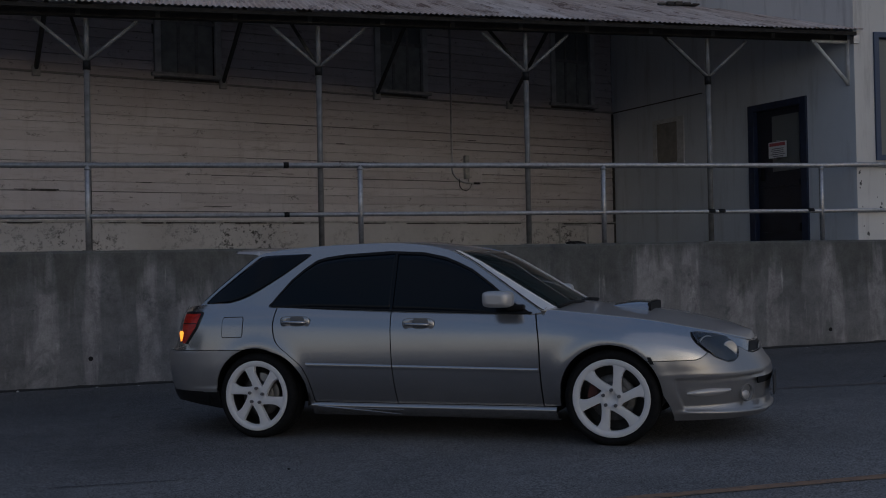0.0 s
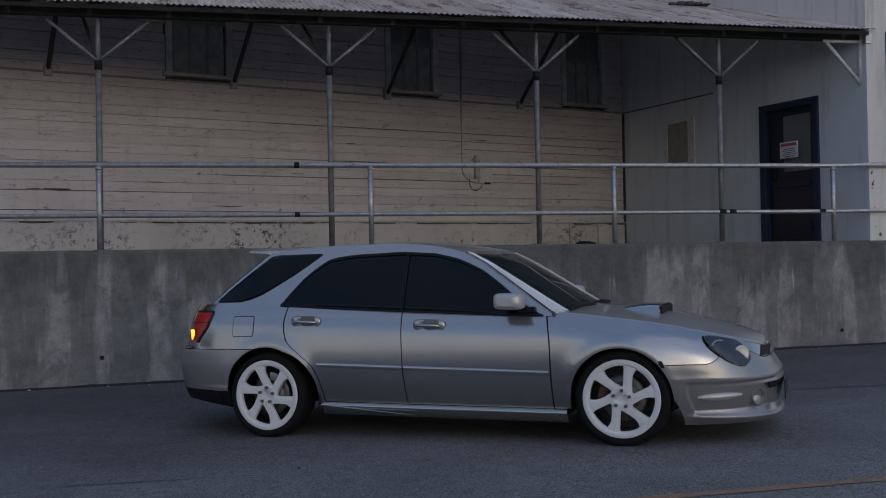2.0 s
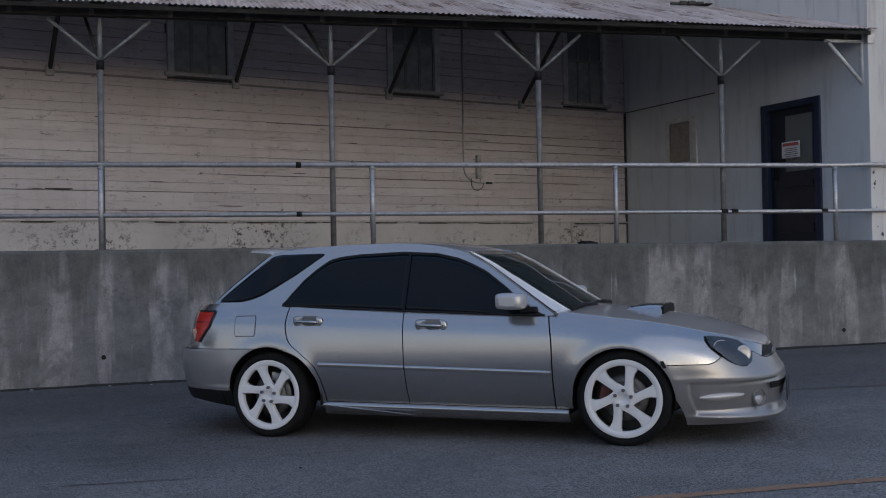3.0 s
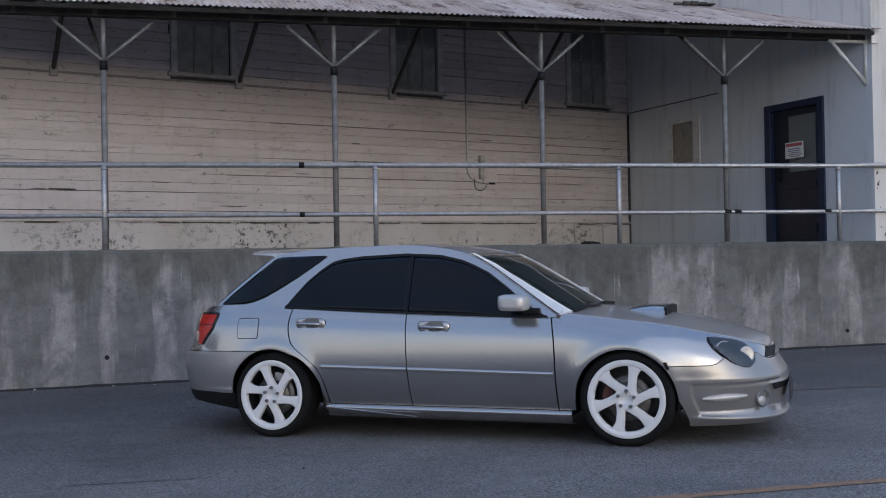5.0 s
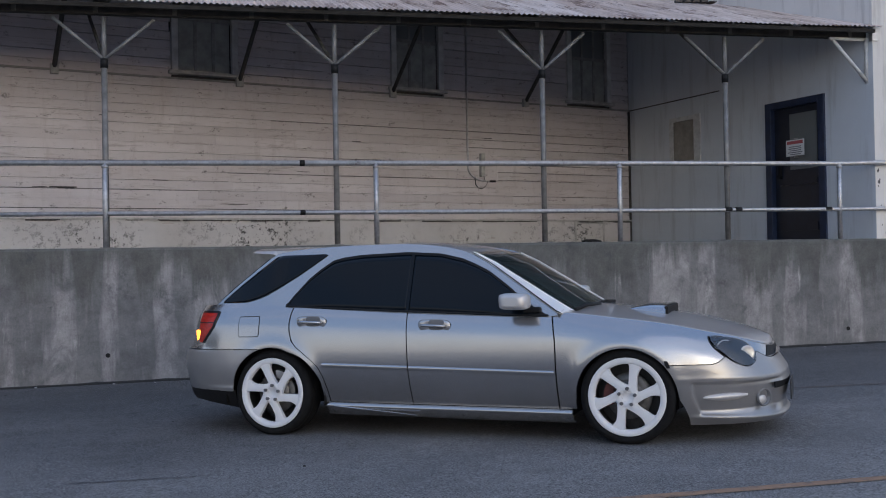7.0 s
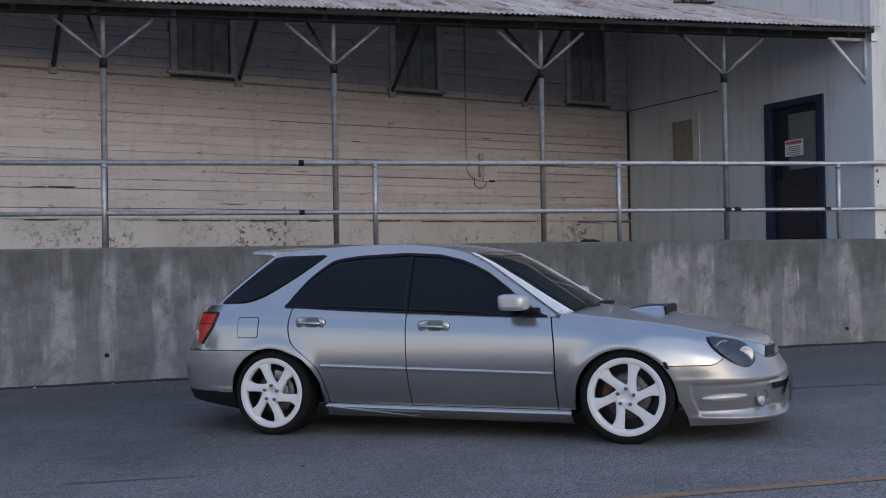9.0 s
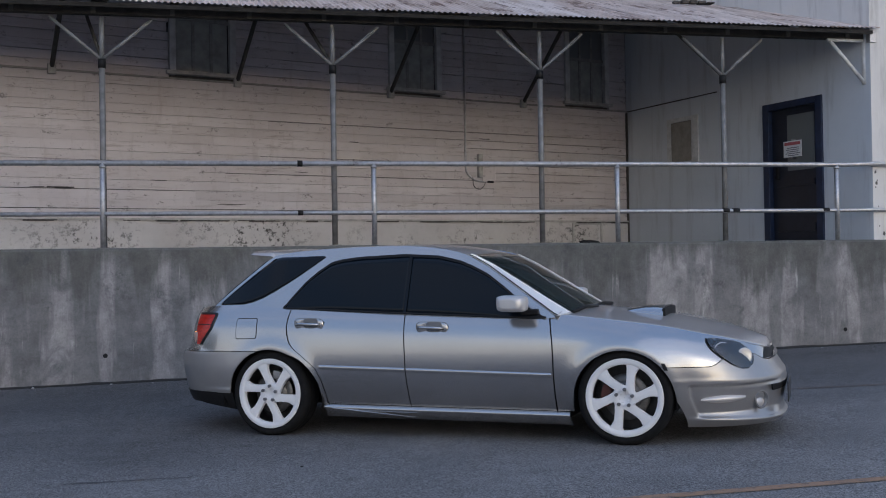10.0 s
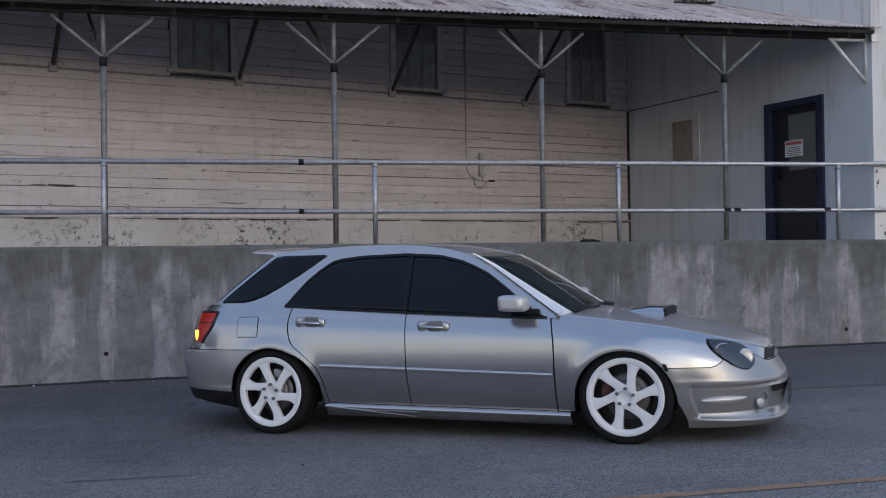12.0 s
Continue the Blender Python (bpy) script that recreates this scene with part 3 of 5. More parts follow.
def build_facade():
    y0 = 12.03
    bx = FRONT_CORNER.x
    # window opening in the white facade
    a, b, lo, hi = 8.76, 9.9, 2.52, 4.22
    wall = part_boxes("wall_facade", [(bx, a, y0, y0 + 0.25, 1.2, 9), (b, 16, y0, y0 + 0.25, 1.2, 9), (a, b, y0, y0 + 0.25, 1.2, lo), (a, b, y0, y0 + 0.25, hi, 9)], STUCCO)
    tagged(wall, "tall white facade with peeling paint", "wall", kind="structure")
    rng = random.Random(8)
    chip = plain("bare_dark_patch", (0.12, 0.115, 0.11), 0.9, 0, 0.3, 30)
    for i in range(15):
        bm = bmesh.new()
        x = bx + 0.02 + rng.random() ** 2 * 0.5
        z = 1.52 + rng.random() ** 1.3 * 0.9
        r = rng.uniform(0.006, 0.024)
        ring = [bm.verts.new((x + r * rng.uniform(0.6, 1.2) * math.cos(k * 0.785), y0 - 0.003, z + 1.6 * r * rng.uniform(0.6, 1.2) * math.sin(k * 0.785))) for k in range(8)]
        bm.faces.new(ring)
        part("chip", bm, chip, wall)
    win = part_boxes("window_4", [(a, a + 0.07, y0 - 0.03, y0 + 0.1, lo, hi), (b - 0.07, b, y0 - 0.03, y0 + 0.1, lo, hi), (a + 0.07, b - 0.07, y0 - 0.03, y0 + 0.1, hi - 0.07, hi), (a + 0.07, b - 0.07, y0 - 0.03, y0 + 0.1, lo, lo + 0.07)], plain("blue_window_paint", (0.05, 0.075, 0.14), 0.5))
    tagged(win, "blue painted window frame in the white facade", "window", kind="structure")
    part_boxes("pane", [(a + 0.07, b - 0.07, y0 + 0.05, y0 + 0.06, lo + 0.07, hi - 0.07)], PANE, win)
    # added wall out of view at the road's end: darkens what the car's tail reflects
    tagged(part_boxes("wall_yard_west", [(-34.3, -34, 3, 18, -1.5, 6.0)], CONCRETE), "unseen grey wall, added to darken the car's tail reflections", "wall", kind="structure")
    # closing walls of the buildings
    tagged(part_boxes("wall_side", [(15.75, 16, 12.28, 24, 1.2, 9)], STUCCO), "plain white side wall", "wall", kind="structure")


# ---------- canopy ----------

def build_canopy():
    roof = part_boxes("canopy_roof", [(-9.5, 8.45, EAVE_Y + 0.20, EAVE_Y + 0.30, EAVE_Z - 0.10, EAVE_Z + 0.03)], EAVE_BLACK)
    tagged(roof, "sloping canopy roof of rusty corrugated iron over the dock", "roof", kind="structure")
    pitch, amp = 0.068, 0.0085
    waves = 10
    width = pitch * waves
    bm = bmesh.new()
    nx = waves * 8
    ys = (0.0, 0.7, 1.6, 2.6, 3.8, 5.4)
    rows = []
    for y in ys:
        rows.append([bm.verts.new((i * pitch / 8, y, SLOPE * y + amp * math.sin(2 * math.pi * i / 8))) for i in range(nx + 3)])
    for r0, r1 in zip(rows, rows[1:]):
        for i in range(nx + 2):
            bm.faces.new((r0[i], r0[i + 1], r1[i + 1], r1[i])).smooth = True
    sheet_mesh = finish(bm, "sheet", ROOF)
    rng = random.Random(21)
    x = -9.6
    while x < 8.45 - width + 0.1:
        ob = new("sheet", sheet_mesh)
        ob.parent = roof
        ob.matrix_basis = pose(x, EAVE_Y - 0.02 + rng.uniform(-0.02, 0.02), EAVE_Z + 0.004 + rng.uniform(0, 0.006), 0, rng.uniform(-0.25, 0.25), rng.uniform(-0.3, 0.3))
        x += width
    ob = new("sheet", sheet_mesh)
    ob.parent = roof
    ob.matrix_basis = pose(8.53 - width, EAVE_Y - 0.02, EAVE_Z + 0.012)
    # a loose sheet end curled up near the wall
    bm = bmesh.new()
    for k in range(5):
        box(bm, 6.9 + k * 0.13, 7.01 + k * 0.13, 14.55 - 0.02 * k, 14.62, roof_z(14.6) + 0.03, roof_z(14.6) + 0.06 + 0.02 * math.sin(k))
    part("flashing", bm, BLACK_TIMBER, roof, "dark torn flashing strip")
    # rafters
    x = -9.0
    while x < 8.4:
        bm = bmesh.new()
        for y0, y1 in ((EAVE_Y + 0.18, 17.2),):
            vs = [bm.verts.new((xx, y, roof_z(y) + dz)) for xx in (x - 0.025, x + 0.025) for y in (y0, y1) for dz in (-0.16, -0.02)]
            for f in ((0, 1, 3, 2), (4, 6, 7, 5), (0, 2, 6, 4), (1, 5, 7, 3), (0, 4, 5, 1), (2, 3, 7, 6)):
                bm.faces.new([vs[i] for i in f])
        part("rafter", bm, BLACK_TIMBER, roof)
        x += 0.86
    for y in (12.9, 14.0, 15.1):
        part_boxes("purlin", [(-9.5, 8.4, y - 0.03, y + 0.03, roof_z(y) - 0.02, roof_z(y) - 0.013)], BLACK_TIMBER, roof)
    part_boxes("fascia", [(-9.5, 8.46, EAVE_Y + 0.02, EAVE_Y + 0.048, EAVE_Z - 0.060, EAVE_Z - 0.014)], EAVE_BLACK, roof)


POST_Y = 12.2


def build_canopy_post(x):
    t = thing("canopy_post", "galvanised pipe post with a Y of two braces carrying the canopy", "post", pose(x, POST_Y, dock_z(x)), "canopy posts")
    h = 4.09 - dock_z(x)
    bm = bmesh.new()
    rod(bm, [(0, 0, 0), (0, 0, 2.03)], 0.034, 16)
    part("pole", bm, POST_STEEL, t, "dull grey painted pipe")
    bm = bmesh.new()
    rod(bm, [(0, 0, 2.03), (0, 0, 2.13)], 0.043, 16)
    part("collar", bm, BLACK, t, "dark coupling")
    bm = bmesh.new()
    rod(bm, [(0, 0, 2.13), (0, 0, h)], 0.027, 14)
    part("upper_pole", bm, PALE_POST, t)
    for s in (-1, 1):
        bm = bmesh.new()
        rod(bm, [(s * 0.02, -0.01, 2.14), (s * 0.55, -0.01, h - 0.01)], 0.02, 12)
        part("brace", bm, PALE_POST, t)
    bm = bmesh.new()
    rod(bm, [(-0.01, 0.03, 2.15), (-0.25, 0.78, h + 0.22)], 0.021, 8)
    part("back_brace", bm, BLACK_TIMBER, t, "dark strut leaning back to the rafters")
    part_boxes("base_plate", [(-0.07, 0.07, -0.07, 0.07, -0.002, 0.01)], POST_STEEL, t)
    return t


def build_end_bracket():
    t = thing("canopy_bracket", "white triangular pipe bracket at the end of the canopy", "bracket", pose(8.46, POST_Y - 0.06, 0))
    bm = bmesh.new()
    rod(bm, [(0, 0, 3.52), (0, 0, 4.12)], 0.036, 14)
    part("upright", bm, WHITE_PIPE, t)
    bm = bmesh.new()
    rod(bm, [(-0.01, 0, 3.55), (-0.50, 0, 4.08)], 0.026, 12)
    part("brace", bm, WHITE_PIPE, t)
    bm = bmesh.new()
    rod(bm, [(-0.55, 0, 4.10), (0.0, 0, 4.10)], 0.022, 12)
    part("top_bar", bm, WHITE_PIPE, t)
    for z in (3.62, 3.95):
        bm = bmesh.new()
        rod(bm, [(0.0, 0.0, z), (0.03, 0.2, z)], 0.012, 8)
        part("wall_tie", bm, GALV, t)
    tagged(part_boxes("gutter_end", [(8.45, 8.54, 12.0, 12.08, 4.06, 4.19)], GALV), "short grey gutter end at the corner", "gutter", kind="structure")


def build_wall_brace(x, lean):
    t = thing("wall_brace", "dark timber strut from the wall up to the canopy rafters", "brace", BACK @ pose(x, 0, 0), "wall braces")
    bm = bmesh.new()
    rod(bm, [(0, -0.06, 3.86), (lean, -1.15, 4.86)], 0.032, 6)
    part("strut", bm, DARK_TIMBER, t)
    part_boxes("cleat", [(-0.05, 0.05, -0.12, -0.052, 3.80, 3.93)], GREY_TIMBER, t)


def build_railing():
    RY = 12.1
    rail = thing("railing", "two-bar galvanised pipe railing along the dock edge", "railing", pose(0, RY, 0))
    span = 3.055
    bm = bmesh.new()
    pts = [(-7.29 + span * i, 0, 2.442 + 0.002 * (-7.29 + span * i)) for i in range(6)]
    rod(bm, [pts[0], (8.10, 0, 2.458), (8.42, -0.108, 2.459), (9.6, -0.108, 2.461)], 0.031, 16)
    part("top_rail", bm, GALV, rail)
    bm = bmesh.new()
    rod(bm, [(pts[0][0], 0, 1.879), (8.10, 0, 1.860), (8.42, -0.105, 1.8595), (9.6, -0.105, 1.858)], 0.026, 16)
    part("lower_rail", bm, GALV, rail)
    for x, _, z in pts:
        bm = bmesh.new()
        rod(bm, [(x, 0, dock_z(x)), (x, 0, z)], 0.031, 16)
        part("post", bm, GALV, rail)
        bm = bmesh.new()
        rod(bm, [(x, 0, z - 0.055), (x, 0, z - 0.03)], 0.037, 16)
        part("fitting", bm, GALV, rail)
    for x in (0.98,):
        for z, r in ((2.444, 0.036), (1.871, 0.031)):
            bm = bmesh.new()
            rod(bm, [(x, 0, z), (x + 0.06, 0, z)], r, 14)
            part("coupling", bm, BLACK, rail, "dark sleeve")
    for x in (7.62, 6.2, 6.34):
        bm = bmesh.new()
        rod(bm, [(x + 0.15, 0, 1.8665), (x + 0.24, 0, 1.8663)], 0.029, 14)
        part("coupling", bm, BLACK, rail, "dark rusty sleeve")


def build_debris():
    """A dark lump of rag left on the dock's edge."""
    rng = random.Random(5)
    bm = bmesh.new()
    bmesh.ops.create_icosphere(bm, subdivisions=2, radius=1.0)
    for v in bm.verts:
        k = 1 + 0.25 * rng.uniform(-1, 1)
        v.co = Vector((v.co.x * 0.13 * k, v.co.y * 0.07 * k, max(-0.004, v.co.z * 0.035 * k)))
    ob = part("rag", bm, BLACK, None, "", pose(4.62, 12.32, dock_z(4.6) + 0.003))
    tagged(ob, "dark crumpled rag lying on the dock", "rag")


def build_pebbles():
    """Loose stones on the road and pale crumbs along the foot of the dock."""
    rng = random.Random(17)
    for name, stone, count, y0, y1, size, label in (("pebbles", plain("dark_stone", (0.035, 0.034, 0.034), 0.9), 11, 4.9, 11.7, 0.010, "a few small dark stones loose on the asphalt"),
                                                    ("crumbs", plain("pale_mortar_crumb", (0.42, 0.41, 0.40), 0.9), 26, 11.82, 11.96, 0.012, "pale crumbs of mortar along the dock's foot")):
        bm = bmesh.new()
        for _ in range(count):
            x, y = rng.uniform(-3.0, 8.0), rng.uniform(y0, y1)
            r = size * rng.uniform(0.5, 1.4)
            made = bmesh.ops.create_icosphere(bm, subdivisions=1, radius=1.0)["verts"]
            for v in made:
                k = r * rng.uniform(0.75, 1.2)
                v.co = Vector((x + v.co.x * k * 1.3, y + v.co.y * k, ground_z(x, y) + max(-0.001, v.co.z * k * 0.7 + r * 0.4)))
        tagged(part(name, bm, stone), label, "stones", kind="stuff")


def build_conduit():
    t = thing("wall_conduit", "thin grey conduit down to a meter box with a hanging cable", "conduit", BACK @ pose(-3.37, 0, 0))
    bm = bmesh.new()
    bend = [(0, -0.035, 5.6), (0, -0.035, 2.78)] + [(0.30 * (1 - math.cos(a)), -0.035, 2.78 - 0.22 * math.sin(a)) for a in (0.3, 0.6, 0.9, 1.2, 1.5)] + [(0.40, -0.035, 2.555)]
    rod(bm, bend, 0.017, 10)
    part("pipe", bm, GALV, t)
    part_boxes("meter_box", [(0.22, 0.30, -0.09, -0.02, 2.62, 3.0)], GREY_TIMBER, t, "narrow grey box", bevel=0.006)
    part_boxes("back_board", [(0.305, 0.56, -0.05, -0.02, 2.55, 2.98)], SIDING, t, "pale board", bevel=0.004)
    part_boxes("cable_end", [(0.40, 0.52, -0.055, -0.022, 2.54, 2.57)], BLACK, t)
    bm = bmesh.new()
    rod(bm, [(0.12, -0.05, 2.62), (0.13, -0.05, 2.50), (0.18, -0.05, 2.44), (0.26, -0.05, 2.43), (0.33, -0.05, 2.48), (0.36, -0.05, 2.55)], 0.006, 6)
    part("cable", bm, BLACK, t, "loop of black cable")


build_dock()
build_back_wall()
for i, (a, b) in enumerate(WINDOWS):
    build_window(i + 1, a, b)
build_annex()
build_facade()
build_canopy()
for x in (-6.36, -3.77, -1.18, 1.42, 3.98, 6.44):
    build_canopy_post(x)
build_end_bracket()
for x in (-9.67, -7.17, -4.73, -2.26):
    build_wall_brace(x, 0.0)
build_railing()
build_conduit()
build_debris()
build_pebbles()


# ---------- the car ----------
def table(pts):
    """A piecewise linear function through (x, value) pairs."""
    xs, vs = zip(*pts)
    last = len(xs) - 1

    def value(x):
        if x <= xs[0]:
            return vs[0]
        if x >= xs[last]:
            return vs[last]
        i = 1
        while xs[i] < x:
            i += 1
        return vs[i - 1] + (vs[i] - vs[i - 1]) * (x - xs[i - 1]) / (xs[i] - xs[i - 1])
    return value


BELT = table(((-1.1, 0.90), (-0.6, 0.925), (-0.3, 0.930), (0.0, 0.915), (0.13, 0.905), (1.0, 0.857), (1.9, 0.812), (2.03, 0.812), (2.10, 0.826), (2.30, 0.803), (2.48, 0.780),
              (2.66, 0.757), (2.83, 0.728), (3.01, 0.685), (3.14, 0.655), (3.21, 0.634), (3.31, 0.598), (3.38, 0.568), (3.6, 0.56)))
GREEN_TOP = table(((-0.56, 0.93), (-0.42, 1.035), (-0.25, 1.155), (-0.12, 1.25), (-0.05, 1.288), (0.10, 1.308), (0.30, 1.318), (0.50, 1.323), (0.85, 1.322), (1.0, 1.316), (1.105, 1.308), (1.20, 1.296),
                   (1.30, 1.279), (1.398, 1.255), (1.48, 1.222), (1.60, 1.155), (1.80, 1.018), (1.95, 0.912), (2.09, 0.815)))


def HALF(z):
    """Half the width of the lower body: widest at the rubbing strip."""
    return 0.845 - (0.85 if z < 0.51 else 0.34) * (z - 0.51) ** 2


NOSE = table(((0.05, 0.86), (0.14, 0.90), (0.20, 0.895), (0.34, 0.925), (0.40, 0.91), (0.48, 0.862), (0.52, 0.845), (0.60, 0.815), (0.95, 0.78)))
TAIL = table(((0.10, 0.66), (0.26, 0.735), (0.34, 0.757), (0.50, 0.780), (0.585, 0.770), (0.62, 0.722), (0.70, 0.69), (0.85, 0.66), (0.95, 0.62)))
TURN_IN = table(((-0.9, 0.075), (0.0, 0.045), (0.2, 0.030), (2.0, 0.030), (2.12, 0.065), (2.3, 0.085)))
XA, XB, NR, NF = -0.2, 2.55, 3.0, 2.7
REAR_R, REAR_ZC, FRONT_R, FRONT_ZC, WHEELBASE = 0.330, 0.285, 0.323, 0.274, 2.525


def bottom(x, low):
    """The lower edge of the side: low, or the wheel arch above it."""
    z = low
    for c, r, zc in ((0.0, REAR_R, REAR_ZC), (WHEELBASE, FRONT_R, FRONT_ZC)):
        d = abs(x - c)
        if d < r:
            z = max(z, zc + math.sqrt(r * r - d * d))
    return z


def outline(u, z, off=0.0):
    """A point of the right flank: u is x in the middle, and runs on round the ends to the centre line."""
    if u > XB:
        phi = min(1.0, (u - XB) / 0.93) * math.pi / 2
        x, wrap = XB + (NOSE(z) + off) * math.sin(phi) ** (2 / NF), max(0.0, math.cos(phi)) ** (2 / NF)
    elif u < XA:
        phi = min(1.0, (XA - u) / 0.80) * math.pi / 2
        x, wrap = XA - (TAIL(z) + off) * math.sin(phi) ** (2 / NR), max(0.0, math.cos(phi)) ** (2 / NR)
    else:
        x, wrap = u, 1.0
    d = max(0.0, BELT(x) - z)
    w = HALF(z) - (TURN_IN(x) * ((0.16 - d) / 0.16) ** 2 if d < 0.16 else 0.0)
    lean = 0.036 * min(1.0, max(0.0, (x - 2.62) / 0.35))        # the front wing rolls in towards the lamps
    w -= lean * ((0.26 - d) / 0.26) ** 2 if d < 0.26 else 0.0
    w += 0.012 * math.exp(-((math.hypot(x, z - 0.29) - 0.34) / 0.06) ** 2) + 0.012 * math.exp(-((math.hypot(x - WHEELBASE, z - 0.28) - 0.335) / 0.06) ** 2)
    return Vector((x, -(w + off) * wrap, z))


def u_of(x, z):
    """The u at which the flank stands at x."""
    if x > XB:
        s = min(1.0, (x - XB) / NOSE(z))
        return XB + 0.93 * math.asin(s ** (NF / 2)) * 2 / math.pi
    if x < XA:
        s = min(1.0, (XA - x) / TAIL(z))
        return XA - 0.80 * math.asin(s ** (NR / 2)) * 2 / math.pi
    return x


U_FRONT, U_REAR = XB + 0.93, XA - 0.80


def grid_faces(bm, rows, flip=False, smooth=True):
    for r0, r1 in zip(rows, rows[1:]):
        for i in range(len(r0) - 1):
            q = (r0[i], r0[i + 1], r1[i + 1], r1[i])
            if (q[0].co - q[1].co).length < 1e-6 and (q[2].co - q[3].co).length < 1e-6:
                continue
            f = bm.faces.new(q[::-1] if flip else q)
            f.smooth = smooth


def flank(bm, ul, ur, lo, hi, nu, nv, off=0.0, sides=(1, -1), surface=outline):
    """A panel on the flank between the edges ul(z), ur(z) and lo(u), hi(u), on both sides of the car."""
    for s in sides:
        rows = []
        for j in range(nv + 1):
            row = []
            for i in range(nu + 1):
                u, z = 0.5 * (ul(0.6) + ur(0.6)), 0.6
                for _ in range(14):
                    u = 0.6 * u + 0.4 * (ul(z) + (ur(z) - ul(z)) * i / nu)
                    x = surface(u, z).x
                    z = 0.5 * z + 0.5 * (lo(x) + (hi(x) - lo(x)) * j / nv)
                u = ul(z) + (ur(z) - ul(z)) * i / nu
                p = surface(u, z, off)
                row.append(bm.verts.new((p.x, p.y * s, p.z)))
            rows.append(row)
        grid_faces(bm, rows, s < 0)


def shell(name, bm, material, parent, label="", thick=0.012, solid=False):
    """A pressed panel whose edges are folded inwards; solid: a sheet with two faces."""
    bm.normal_update()
    if not solid:
        fold = []
        for e in bm.edges:
            if e.is_boundary:
                lp = e.link_loops[0]
                fold.append([(v.co.copy(), v.normal.copy()) for v in (lp.vert, lp.link_loop_next.vert)])
        for (p, n), (q, k) in fold:
            if (p - q).length > 1e-6:
                bm.faces.new([bm.verts.new(c) for c in (q, p, p - n * thick, q - k * thick)])
    me = bpy.data.meshes.new(name)
    bm.to_mesh(me)
    bm.free()
    me.materials.append(material)
    ob = new(name, me)
    ob.parent = parent
    if solid:
        mod = ob.modifiers.new("thickness", "SOLIDIFY")
        mod.thickness, mod.offset = thick, -1.0
    if label:
        ob["label"] = label
    return ob


def const(v):
    return lambda _: v


def green_y(z):
    return 0.742 - 0.42 * (z - 0.9)


def green(u, z, off=0.0):
    """A point of the upper flank, with the side windows."""
    y = green_y(z) + 0.02 * (1 - ((u - 0.8) / 1.4) ** 2) + off
    if u < 0.1:
        y -= 0.10 * ((0.1 - u) / 0.65) ** 2
    return Vector((u, -y, z))


REAR_DOOR_L = table(((0.20, 0.432), (0.26, 0.430), (0.33, 0.422), (0.40, 0.405), (0.48, 0.365), (0.56, 0.272), (0.62, 0.195), (0.66, 0.162), (0.72, 0.143), (0.78, 0.137), (0.84, 0.142), (0.92, 0.156)))
REAR_DOOR_R = table(((0.2, 1.058), (0.9, 1.036)))
FRONT_DOOR_R = table(((0.2, 2.079), (0.55, 2.079), (0.66, 2.075), (0.74, 2.064), (0.83, 2.048)))
SILL = table(((0.3, 0.232), (2.2, 0.198)))
GAP = 0.0045
LAMP_EDGE = table(((2.5, 0.486), (3.055, 0.484), (3.09, 0.496), (3.13, 0.528), (3.17, 0.540), (3.30, 0.540), (3.345, 0.505), (3.37, 0.494)))   # where wing and bumper meet


def dark_metal():
    if "dark_wheel_metal" in bpy.data.materials:
        return bpy.data.materials["dark_wheel_metal"]
    return plain("dark_wheel_metal", (0.06, 0.06, 0.062), 0.5, 0.4, 0.3, 20)


